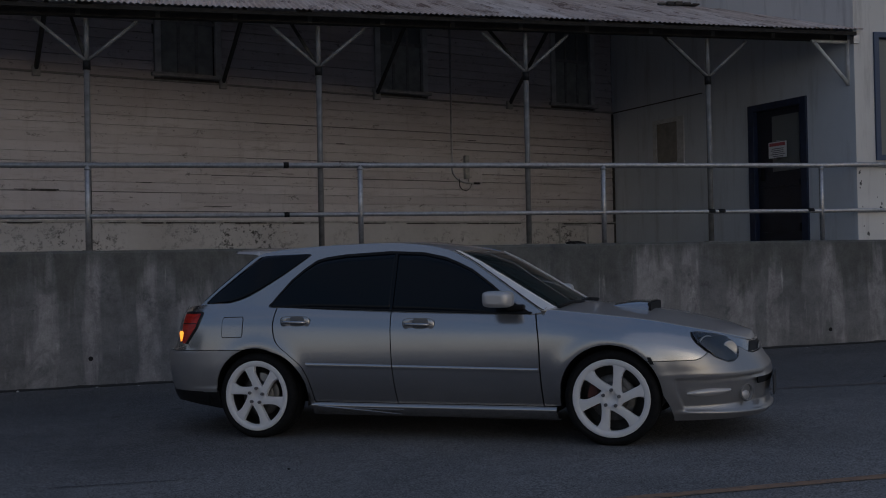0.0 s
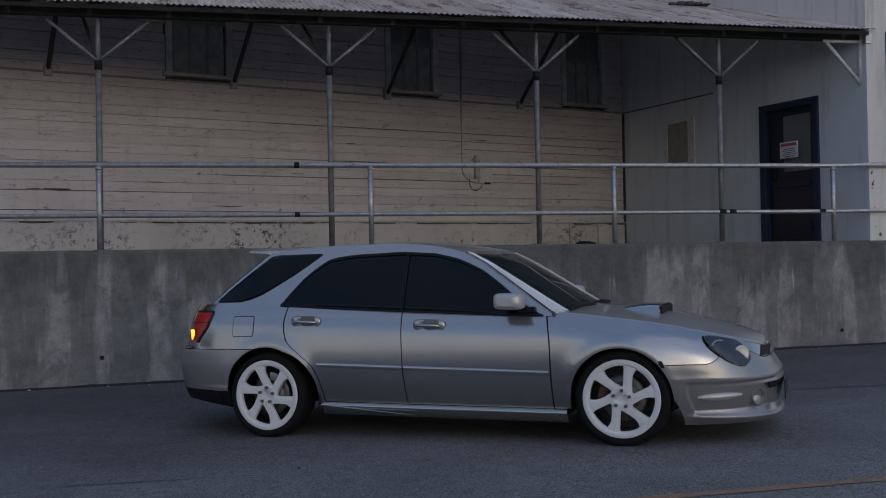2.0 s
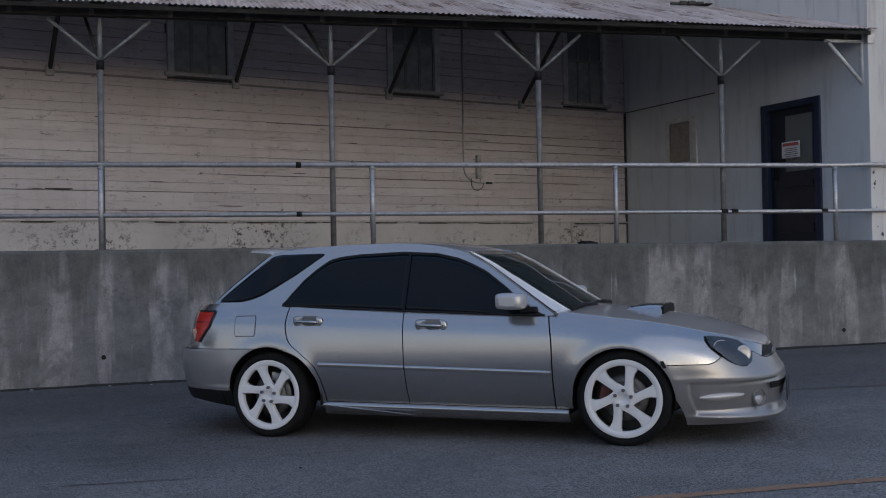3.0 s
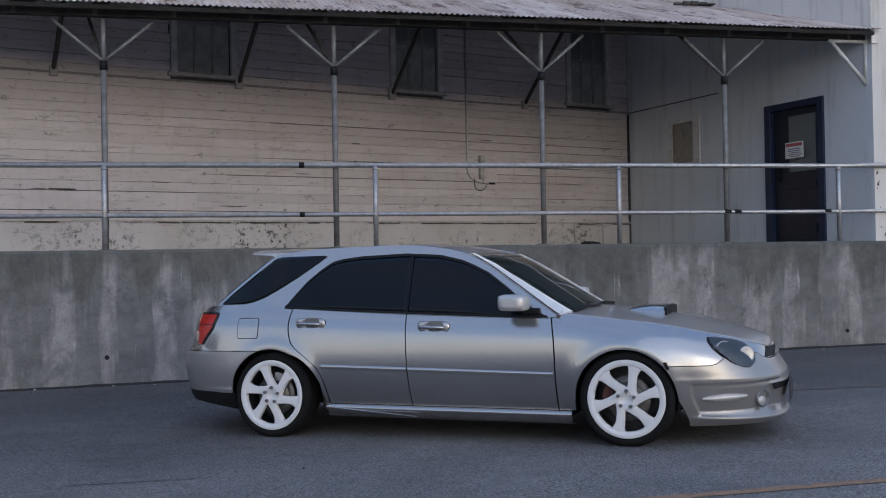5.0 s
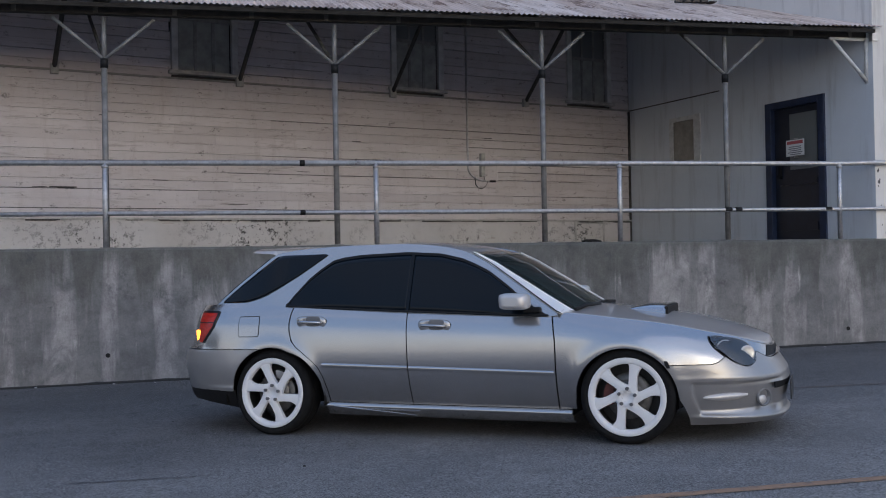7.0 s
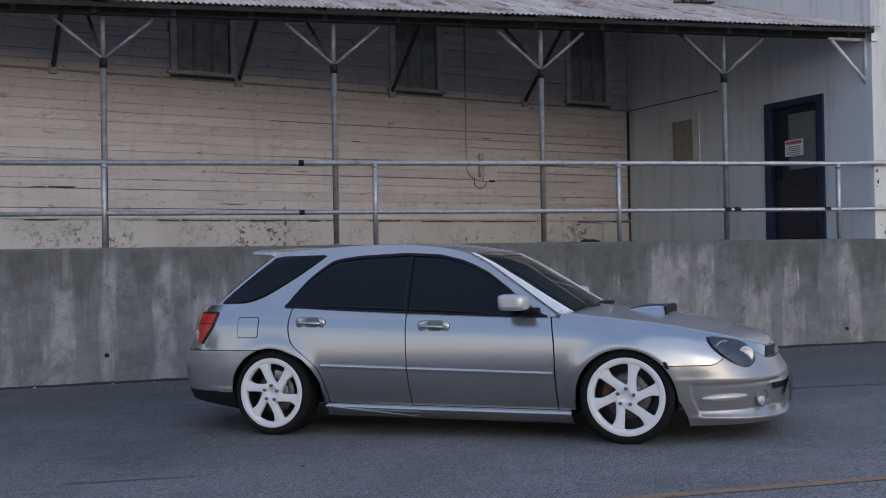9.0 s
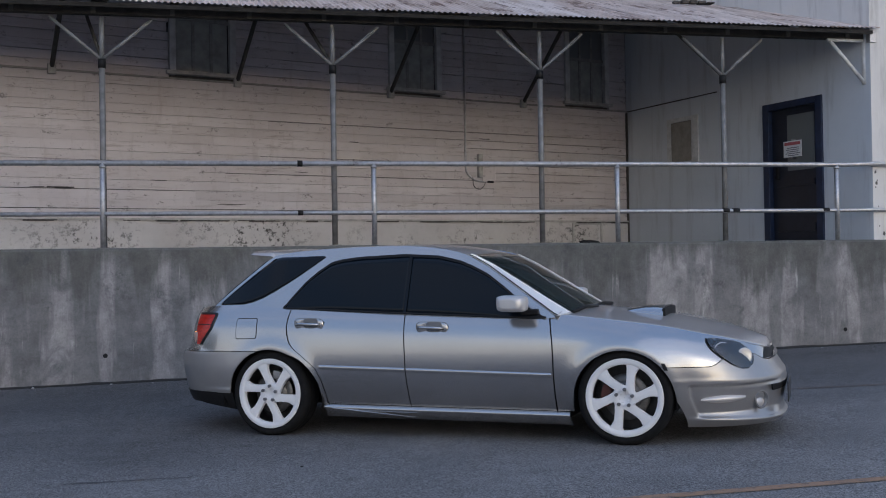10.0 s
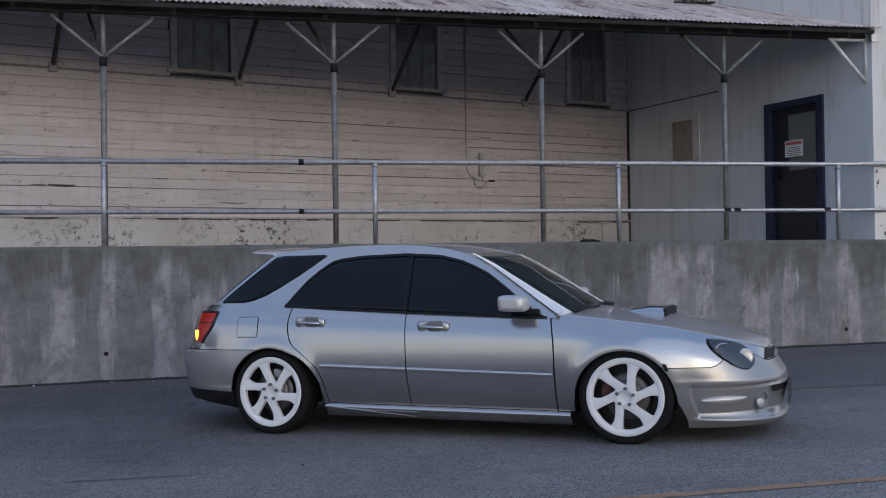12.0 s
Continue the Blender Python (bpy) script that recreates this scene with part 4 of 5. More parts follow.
def build_wheel(parent, x, y, zc, side, turn, steer, camber, is_front):
    """A white six-spoke wheel; side -1 is the car's right."""
    R, RT = 0.2476, 0.303
    m = pose(x, y, zc, 0, 0, steer) @ pose(0, 0, 0, camber * -side, 0, 0) @ (pose(0, 0, 0) if side < 0 else pose(0, 0, 0, 0, 0, 180))
    # in the wheel's own space the face looks to -y
    bm = bmesh.new()

    def ring(profile, n=64, close=False):
        rows = []
        for r, yy in profile:
            rows.append([bm.verts.new((r * math.cos(2 * math.pi * k / n), yy, r * math.sin(2 * math.pi * k / n))) for k in range(n + 0)])
        for r0, r1 in zip(rows, rows[1:]):
            for k in range(n):
                bm.faces.new((r0[k], r0[(k + 1) % n], r1[(k + 1) % n], r1[k])).smooth = True
        return rows
    # rim flange and barrel
    ring([(R - 0.004, 0.012), (R, 0.006), (R, 0.0), (R - 0.005, -0.003), (R - 0.034, 0.001), (R - 0.040, 0.007), (R - 0.042, 0.036)])
    # hub
    hub = ring([(0.078, 0.03), (0.078, 0.008), (0.070, 0.004), (0.036, 0.003), (0.033, 0.008), (0.0005, 0.008)], 40)
    # spokes: straight bars set off from the centre, widening to the rim
    spokes = []
    for k in range(6):
        a0 = radians(turn + 60 * k)
        d, e = Vector((math.cos(a0), 0, math.sin(a0))), Vector((math.sin(a0), 0, -math.cos(a0)))
        rows = []
        for i in range(15):
            t = i / 14
            r = 0.028 + (0.218 - 0.028) * t
            lead = 0.025 + 0.003 * t + 0.016 * max(0, (t - 0.84) / 0.16) ** 2 + 0.008 * max(0, (0.35 - t) / 0.35)
            trail = 0.025 + 0.005 * t + 0.052 * max(0, (t - 0.55) / 0.45) ** 2.0 + 0.008 * max(0, (0.35 - t) / 0.35)
            row = []
            for s, yy in ((-1.0, 0.036), (-1.0, 0.010), (-0.86, 0.005), (0.0, 0.003), (0.86, 0.005), (1.0, 0.010), (1.0, 0.036)):
                w = 0.030 + (s * trail if s > 0 else s * lead)
                p = d * r + e * w
                q = math.hypot(p.x, p.z)
                if q > 0.226:
                    p *= 0.226 / q
                row.append((p.x, yy, p.z))
            rows.append(row)
        spokes.append(rows)
    wheel = part("wheel", bm, RIM, parent, "white twisted six-spoke alloy wheel", m)
    for rows in spokes:
        bm = bmesh.new()
        grid_faces(bm, [[bm.verts.new(c) for c in row] for row in rows], smooth=False)
        part("spoke", bm, RIM, wheel)
    bm = bmesh.new()
    ring([(R - 0.012, 0.02), (R + 0.004, 0.004), (R + 0.020, -0.004), (RT - 0.022, 0.000), (RT - 0.007, 0.014), (RT, 0.032), (RT, 0.075), (RT - 0.004, 0.08), (RT, 0.085), (RT, 0.175), (RT - 0.01, 0.20), (R - 0.01, 0.215)])
    part("tyre", bm, TYRE, wheel, "low-profile black tyre")
    bm = bmesh.new()
    ring([(R - 0.036, 0.0365), (R - 0.03, 0.05), (R - 0.03, 0.19), (R - 0.01, 0.20)])
    ring([(R - 0.01, 0.20), (0.02, 0.20)])
    part("barrel", bm, dark_metal(), wheel, "dark metal inner barrel")
    bm = bmesh.new()
    ring([(0.10, 0.075), (0.145, 0.075), (0.147, 0.08), (0.147, 0.095), (0.10, 0.097)], 40)
    ring([(0.005, 0.06), (0.085, 0.062), (0.10, 0.075)], 40)
    part("brake_disc", bm, plain("brake_steel", (0.14, 0.135, 0.13), 0.45, 0.7, 0.3, 25) if "brake_steel" not in bpy.data.materials else bpy.data.materials["brake_steel"], wheel)
    bm = bmesh.new()
    for i in range(5):
        a0 = radians(150 + i * 12) if is_front else radians(42 + i * 10)
        box(bm, 0.098, 0.158, 0.055, 0.115, -0.018, 0.018, Matrix.Rotation(-a0, 4, "Y"))
    part("caliper", bm, RED_CALIPER if is_front else STEEL, wheel, "dull red brake caliper" if is_front else "bare metal brake caliper")
    for i in range(5):
        a = radians(86 + 72 * i)
        cx, cz = 0.053 * math.cos(a), 0.053 * math.sin(a)
        bm = bmesh.new()
        rod(bm, [(cx, 0.005, cz), (cx, -0.009, cz), (cx, -0.014, cz)], 0.0115, 10)
        part("lug_nut", bm, NUT_STEEL, wheel)
    return wheel


def rounded(x, y, z, a, b, power, n=24, skew=0.0):
    """Points of a rounded oblong in the flank's plane."""
    out = []
    for i in range(n):
        t = 2 * math.pi * i / n
        out.append((x + a * math.copysign(abs(math.cos(t)) ** power, math.cos(t)), y, z + b * math.copysign(abs(math.sin(t)) ** power, math.sin(t)) - skew * math.cos(t)))
    return out


def door_handle(body, x, z):
    """A pull handle across its recess, in a rounded bezel."""
    for s in (1, -1):
        y = outline(x, z).y
        bm = bmesh.new()
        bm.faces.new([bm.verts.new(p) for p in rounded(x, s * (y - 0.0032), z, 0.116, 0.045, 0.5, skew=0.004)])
        part("bezel_gap", bm, RECESS_SHADE_AND_GAP, body, "dark shut line")
        bm = bmesh.new()
        rims = [[bm.verts.new(p) for p in rounded(x, s * (y + dy), z, a, b, 0.5, skew=0.004)] for a, b, dy in ((0.112, 0.0415, -0.0034), (0.106, 0.037, -0.0075), (0.060, 0.030, -0.006))]
        for r0, r1 in zip(rims, rims[1:]):
            for k in range(24):
                bm.faces.new((r0[k], r0[(k + 1) % 24], r1[(k + 1) % 24], r1[k])).smooth = True
        bm.faces.new(rims[-1])
        part("handle_bezel", bm, PAINT, body)
        # nearly flat bowl, the recess's shade is put into its colour
        bm = bmesh.new()
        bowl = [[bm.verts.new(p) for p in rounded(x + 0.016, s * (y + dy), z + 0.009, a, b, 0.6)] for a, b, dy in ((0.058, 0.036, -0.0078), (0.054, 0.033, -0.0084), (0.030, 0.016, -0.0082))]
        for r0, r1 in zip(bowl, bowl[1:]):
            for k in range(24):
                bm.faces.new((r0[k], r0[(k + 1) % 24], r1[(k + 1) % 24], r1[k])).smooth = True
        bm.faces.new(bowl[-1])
        part("handle_recess", bm, RECESS_SHADE_AND_GAP, body, "finger recess, its shade painted in")
        bm = bmesh.new()
        rod(bm, [(x - 0.098, s * (y - 0.008), z + 0.006), (x - 0.075, s * (y - 0.026), z + 0.005), (x, s * (y - 0.034), z + 0.003), (x + 0.06, s * (y - 0.028), z), (x + 0.085, s * (y - 0.010), z - 0.002)], 0.0115, 10)
        part("door_handle", bm, PAINT, body, "silver pull handle")


def build_mirror(body):
    for s in (1, -1):
        bm = bmesh.new()
        rows = []
        n, cx, cz = 20, 1.845, 0.908
        for k, (dy, a, b, dx) in enumerate(((-0.80, 0.04, 0.02, 0.02), (-0.835, 0.072, 0.038, 0.01), (-0.86, 0.090, 0.050, 0.0), (-0.92, 0.094, 0.054, -0.002), (-0.965, 0.090, 0.051, -0.006), (-0.985, 0.078, 0.043, -0.01), (-0.992, 0.05, 0.026, -0.012))):
            rows.append([bm.verts.new((cx + dx + a * math.copysign(abs(math.cos(t)) ** 0.42, math.cos(t)), s * dy, cz + b * math.copysign(abs(math.sin(t)) ** 0.42, math.sin(t)) - 0.004 * math.cos(t))) for t in (2 * math.pi * i / n for i in range(n))])
        for r0, r1 in zip(rows, rows[1:]):
            for k in range(n):
                bm.faces.new((r0[k], r0[(k + 1) % n], r1[(k + 1) % n], r1[k])).smooth = True
        bm.faces.new(rows[0])
        bm.faces.new(rows[-1])
        part("side_mirror", bm, MIRROR_PAINT, body, "silver door mirror")
        bm = bmesh.new()
        box(bm, 1.86, 1.98, min(s * -0.73, s * -0.80), max(s * -0.73, s * -0.80), 0.825, 0.865)
        part("mirror_foot", bm, BLACK, body, bevel=0.008)


def roof_section(x, n=16):
    """Points across the roof at x, from the right edge to the left."""
    z = GREEN_TOP(x)
    y = -green(x, z - 0.02).y
    out = []
    for i in range(n + 1):
        v = -1 + 2 * i / n
        out.append((x, v * y, z - 0.022 + 0.022 * (1 - abs(v) ** 6) + 0.016 * (1 - v * v)))
    return out


def build_car():
    car = thing("car", "silver estate car with tinted windows and white wheels, parked low", "car", pose(0.851, 8.203, 0.071, 0, -1.08, -32.83))

    # body: quarters, roof and window surrounds in one pressed shell
    bm = bmesh.new()
    flank(bm, const(U_REAR), lambda z: REAR_DOOR_L(z) - GAP, const(0.66), BELT, 60, 16)
    flank(bm, const(U_REAR), const(-0.08), lambda x: bottom(x, 0.605), const(0.66), 50, 3)
    for s in (1, -1):                     # the lip between the wheel arch and the rear door
        rows = []
        for k in range(41):
            a = radians(-11 + (104.5 + 11) * k / 40)
            ca, sa = math.cos(a), math.sin(a)
            lip_r = REAR_R + 0.062 * min(1.0, max(0.0, (62 - math.degrees(a)) / 50)) ** 0.8
            r = lip_r
            while r < REAR_R + 0.3 and REAR_ZC + r * sa < 0.66 and r * ca < REAR_DOOR_L(REAR_ZC + r * sa) - GAP:
                r += 0.002
            row = []
            for i in range(6):
                q = lip_r + (max(r, lip_r + 0.004) - lip_r) * i / 5
                p = outline(q * ca, REAR_ZC + q * sa)
                row.append(bm.verts.new((p.x, p.y * s, p.z)))
            rows.append(row)
        grid_faces(bm, rows, s < 0)
    flank(bm, const(-0.56), const(2.09), lambda u: min(BELT(u) - 0.012, GREEN_TOP(u) - 0.001), GREEN_TOP, 110, 14, surface=green)
    # tailgate from the roof's end down to the belt
    rows = []
    for j in range(9):
        t = j / 8
        x0 = -0.10 - 0.46 * t
        z0 = GREEN_TOP(x0) if t < 1 else 0.925
        y0 = -green(x0, z0).y
        rows.append([bm.verts.new((x0 - 0.16 * (1 - (v / 8) ** 2) * (0.35 + 0.65 * t) , y0 * v / 8, z0 + 0.02 * (1 - (v / 8) ** 2) * (1 - t))) for v in range(-8, 9)])
    grid_faces(bm, rows)
    rows = []
    for t in (0.0, 1.0):
        row = []
        for v in range(-8, 9):
            a = Vector((-0.56 - 0.16 * (1 - (v / 8) ** 2), -green(-0.56, 0.925).y * v / 8, 0.925))
            b = Vector((XA - TAIL(0.9) * (1 - abs(v / 8) ** 3) ** (1 / 3.0) if abs(v) < 8 else XA - 0.30, 0.70 * v / 8, 0.905))
            row.append(bm.verts.new(a.lerp(b, t)))
        rows.append(row)
    grid_faces(bm, rows)
    body = shell("body", bm, PAINT, car, "silver-blue metallic pressed steel shell")

    bm = bmesh.new()
    rows = [[bm.verts.new(p) for p in roof_section(-0.10 + 1.55 * i / 40)] for i in range(41)]
    grid_faces(bm, rows, True)
    shell("roof_panel", bm, WARM_TOP_PAINT, body, "silver roof panel, warm reflection put into its paint")

    # doors
    bm = bmesh.new()
    flank(bm, lambda z: REAR_DOOR_L(z) + GAP, lambda z: REAR_DOOR_R(z) - GAP * 0.8, SILL, BELT, 34, 24, sides=(1,))
    shell("rear_door", bm, PAINT, body)
    bm = bmesh.new()
    flank(bm, lambda z: REAR_DOOR_L(z) + GAP, lambda z: REAR_DOOR_R(z) - GAP * 0.8, SILL, BELT, 34, 24, sides=(-1,))
    shell("rear_door", bm, PAINT, body)
    for s in (1, -1):
        bm = bmesh.new()
        flank(bm, lambda z: REAR_DOOR_R(z) + GAP * 0.8, lambda z: FRONT_DOOR_R(z) - GAP, SILL, BELT, 34, 24, sides=(s,))
        shell("front_door", bm, PAINT, body)
        bm = bmesh.new()
        flank(bm, lambda z: FRONT_DOOR_R(z) + GAP, const(U_FRONT), lambda u: bottom(u, LAMP_EDGE(u) + 0.005 if u > WHEELBASE else 0.20), lambda u: max(BELT(u), LAMP_EDGE(u) + 0.008), 90, 20, sides=(s,))
        shell("front_wing", bm, PAINT, body)
        # rubbing strip on the doors
        for a, b in ((0.40, 1.044), (1.056, 2.066)):
            strip = lambda u: 0.490 - 0.0325 * (u - 0.40)

            def bead(u, z, off=0.0):
                p = outline(u, z, 0.001)
                d = (z - strip(u)) / 0.0165
                p.y -= 0.007 * max(0.0, 1 - d * d) ** 0.5
                return p
            bm = bmesh.new()
            flank(bm, const(a), const(b), lambda u: strip(u) - 0.0164, lambda u: strip(u) + 0.0164, 14, 6, sides=(s,), surface=bead)
            shell("rubbing_strip", bm, PAINT, body, thick=0.012)
        # sill skirt
        bm = bmesh.new()
        rows = []
        for i in range(41):
            x = 0.405 + (2.165 - 0.405) * i / 40
            top = SILL(x) - 0.004
            w = HALF(top)
            flare = 0.018 + 0.012 * math.sin(min(1, (x - 0.4) / 0.5) * math.pi / 2)
            row = [(x, -(w - 0.03), top + 0.004), (x, -(w + flare * 0.7), top - 0.004), (x, -(w + flare), top - 0.022), (x, -(w + flare - 0.004), top - 0.034), (x, -(w - 0.018), top - 0.066 + 0.02 * (1 - i / 40)), (x, -(w - 0.030), top - 0.090), (x, -(w - 0.10), top - 0.094)]
            rows.append([bm.verts.new((p[0], s * p[1], p[2])) for p in row])
        grid_faces(bm, rows, s > 0)
        part("side_skirt", bm, PAINT, body)
        bm = bmesh.new()                  # a tapering rib along the skirt
        rows = []
        for i in range(21):
            x = 0.47 + 0.62 * i / 20
            k = (1 - i / 20) ** 0.7
            y, z = HALF(SILL(x)) + 0.020, SILL(x) - 0.030 - 0.045 * (i / 20)
            rows.append([bm.verts.new((x, -s * (y + dy), z + dz)) for dy, dz in ((-0.02, 0.010 * k + 0.002), (0.010 * k, 0.006 * k + 0.001), (0.012 * k, 0.0), (-0.02, -0.008 * k - 0.002))])
        grid_faces(bm, rows, s > 0)
        part("skirt_rib", bm, PAINT, body)
    # bumpers
    def tail_bulge(u, z, off=0.0):
        p = outline(u, z, off)
        fade = max(0.0, min(1.0, (p.x + 0.62) / 0.20))
        p.y -= 0.010 * fade * (math.exp(-((z - 0.322) / 0.014) ** 2) if z > 0.322 else 1.0)
        return p

    bm = bmesh.new()
    flank(bm, const(U_REAR), lambda z: u_of(-math.sqrt(max(0.0, REAR_R ** 2 - (z - REAR_ZC) ** 2)), z), const(0.300), const(0.600), 80, 36, off=0.004, surface=tail_bulge)
    shell("rear_bumper", bm, BUMPER_PAINT, body, "silver rear bumper")
    bm = bmesh.new()
    lip = const(0.304)
    flank(bm, const(U_REAR), lambda z: u_of(-0.315, z), lambda x: 0.172 + 0.052 * min(1, max(0, (-0.30 - x) / 0.36)), lip, 50, 5, off=0.012)
    shell("rear_valance", bm, BLACK, body, "black lower lip")
    bm = bmesh.new()
    # the front bumper: the fog lamp bay is pressed in, the chin juts out

    def chin(u, z, off=0.0):
        p = outline(u, z, off)
        ramp01 = lambda v: max(0.0, min(1.0, v))
        bay = ramp01((p.x - 2.925 - 0.30 * max(0.0, 0.30 - z)) / 0.022) * ramp01((z - 0.158) / 0.035) * ramp01((0.374 - z) / 0.010) * ramp01((3.44 - p.x) / 0.04)
        n = Vector((p.x - 2.4, p.y * 1.2, 0)).normalized()
        crest = 0.150 - 0.05 * max(0.0, p.x - 3.0)
        lip = 0.024 * math.exp(-((z - crest) / (0.030 if z < crest else 0.016)) ** 2) * ramp01((p.x - 2.88) / 0.12)
        brow = 0.003 * math.exp(-((z - 0.395) / 0.018) ** 2)
        return p - n * (0.024 * bay) + n * (lip + brow)
    flank(bm, lambda z: u_of(WHEELBASE + math.sqrt(max(0.0, FRONT_R ** 2 - (z - FRONT_ZC) ** 2)) + max(0, (FRONT_ZC - z)) * 0.58, z), const(U_FRONT), const(0.098), lambda x: LAMP_EDGE(x), 130, 64, off=0.004, surface=chin)
    shell("front_bumper", bm, BUMPER_PAINT, body, "silver front bumper with a jutting chin")

    # bonnet, rolled over at its edges
    def bonnet_crown(v):
        return 0.038 * (1 - abs(v) ** 1.5)

    VS = [-1, -0.994, -0.986, -0.972, -0.94] + [k / 8 for k in range(-7, 8)] + [0.94, 0.972, 0.986, 0.994, 1]
    bm = bmesh.new()
    rows = []
    for i in range(61):
        u = 2.105 + (U_FRONT - 2.105) * (i / 60)
        zz = 0.6
        for _ in range(8):
            zz = BELT(outline(u, zz).x)
        e = outline(u, zz)
        row = []
        for v in VS:
            crown = bonnet_crown(v) * min(1, (U_FRONT - u) / 0.14)
            edge = 0.011 * max(0.0, (abs(v) - 0.972) / 0.028) ** 2
            row.append(bm.verts.new((e.x, e.y * -v * 0.988, e.z + crown - edge)))
        rows.append(row)
    grid_faces(bm, rows)
    shell("bonnet", bm, WARM_TOP_PAINT, body, "silver bonnet, warm reflection put into its paint", 0.01)
    # bonnet scoop
    bm = bmesh.new()
    rows = []
    for i in range(13):
        t = i / 12
        x = 2.43 + 0.28 * t
        h = 0.062 * math.sin(t ** 0.8 * math.pi / 2)
        w = 0.20 + 0.08 * t
        zb = BELT(x) + 0.026
        rows.append([bm.verts.new((x, w * v, zb + (h * (1 - abs(v) ** 5) ** 0.5 if abs(v) < 1 else -0.02))) for v in (-1, -0.99, -0.95, -0.88, -0.6, -0.3, 0, 0.3, 0.6, 0.88, 0.95, 0.99, 1)])
    grid_faces(bm, rows)
    shell("bonnet_scoop", bm, PAINT, body, "raised air scoop", 0.008)
    bm = bmesh.new()
    box(bm, 2.700, 2.722, -0.262, 0.262, BELT(2.72) + 0.01, BELT(2.72) + 0.085)
    part("scoop_mouth", bm, BLACK, body, "black mesh mouth", bevel=0.008)

    # windscreen, with painted pillars at its sides; the right one has sky glare in its colour
    def screen(t, v, lift=0.0):
        x0 = 1.455 + (2.10 - 1.455) * t
        z0 = GREEN_TOP(x0)
        y0 = -green(x0, z0 - 0.02).y
        c = 1 - abs(v) ** 2.6
        return Vector((x0 + c * (0.030 + 0.095 * t) + lift, v * y0, z0 + c * 0.004 + lift))
    for s in (1, -1):
        bm = bmesh.new()
        rows = [[bm.verts.new(screen(j / 24, -s * (1 - 0.185 * i / 4 * (0.55 + 0.75 * j / 24)), 0.004)) for i in range(5)] for j in range(25)]
        grid_faces(bm, rows, s < 0)
        shell("screen_pillar", bm, PILLAR_GLARE if s > 0 else PAINT, body, "silver pillar trim, sky glare painted on the right one", thick=0.008)
        bm = bmesh.new()
        rows = [[bm.verts.new(screen(j / 24, -s * (1.004 - 0.014 * i / 2), 0.0075)) for i in range(3)] for j in range(25)]
        grid_faces(bm, rows, s < 0)
        shell("pillar_seam", bm, BLACK, body, thick=0.004)
    bm = bmesh.new()
    rows = [[bm.verts.new(screen(j / 20, -0.93 + 1.86 * i / 24)) for i in range(25)] for j in range(21)]
    grid_faces(bm, rows)
    shell("windscreen", bm, CLEAR, body, "clear windscreen", 0.004, True)
    bm = bmesh.new()
    rows = [[bm.verts.new(screen(0.985 + 0.015 * j, -0.9 + 1.8 * i / 24, 0.0) + Vector((0.07 * j + 0.01, 0, -0.012 - 0.015 * j))) for i in range(25)] for j in range(3)]
    grid_faces(bm, rows)
    shell("scuttle_panel", bm, BLACK, body, "black scuttle panel below the windscreen", 0.01)
    for y0, y1 in ((-0.62, -0.02), (-0.05, 0.50)):
        bm = bmesh.new()
        rod(bm, [(2.17, y0, 0.835), (2.20, (y0 + y1) / 2, 0.858), (2.235, y1 - 0.1, 0.846)], 0.012, 8)
        part("wiper", bm, BLACK, body)

    # side windows, tinted, with black surrounds
    top_d = table(((0.095, 0.905), (0.14, 0.965), (0.24, 1.078), (0.33, 1.152), (0.42, 1.210), (0.50, 1.228), (0.645, 1.242), (0.99, 1.249), (1.24, 1.230), (1.404, 1.190), (1.50, 1.150), (1.604, 1.098), (1.741, 0.998), (1.894, 0.873), (2.02, 0.80)))
    low_d = lambda u: BELT(u) - 0.008
    for s in (1, -1):
        for name, a, b in (("rear_side_window", 0.10, 1.030), ("front_side_window", 1.042, 2.005)):
            bm = bmesh.new()
            flank(bm, const(a), const(b), lambda u: low_d(u), lambda u: max(top_d(u), low_d(u) + 0.002), 44, 8, off=0.007, sides=(s,), surface=green)
            shell(name, bm, TINT, body, "dark tinted glass", 0.005, True)
        bm = bmesh.new()
        flank(bm, const(0.085), const(2.03), lambda u: max(top_d(u) - 0.006, low_d(u) + 0.001), lambda u: max(top_d(u) + 0.012, low_d(u) + 0.006), 90, 1, off=0.009, sides=(s,), surface=green)
        shell("window_seal", bm, BLACK, body, thick=0.008)
        bm = bmesh.new()
        flank(bm, const(0.10), const(2.03), lambda u: BELT(u) - 0.004, lambda u: BELT(u) + 0.005, 40, 1, off=0.012, sides=(s,), surface=green)
        shell("belt_seal", bm, BLACK, body, thick=0.008)
        bm = bmesh.new()
        flank(bm, const(1.026), const(1.046), low_d, lambda u: top_d(u), 2, 6, off=0.010, sides=(s,), surface=green)
        shell("centre_pillar", bm, TINT, body, "dark pillar cover", thick=0.006)
        # rear quarter window
        q_top = table(((-0.50, 0.947), (-0.40, 1.022), (-0.25, 1.128), (-0.12, 1.220), (-0.06, 1.262), (0.0, 1.272), (0.345, 1.270), (0.37, 1.262)))
        q_low = table(((-0.52, 0.935), (-0.28, 0.938), (-0.19, 0.955), (-0.10, 0.985), (0.0, 1.035), (0.14, 1.115), (0.277, 1.205), (0.36, 1.262)))
        bm = bmesh.new()
        flank(bm, const(-0.50), const(0.36), q_low, lambda u: max(q_top(u), q_low(u) + 0.002), 40, 8, off=0.006, sides=(s,), surface=green)
        shell("quarter_window", bm, TINT, body, "dark tinted quarter glass", 0.005, True)
    # tailgate glass
    bm = bmesh.new()
    rows = []
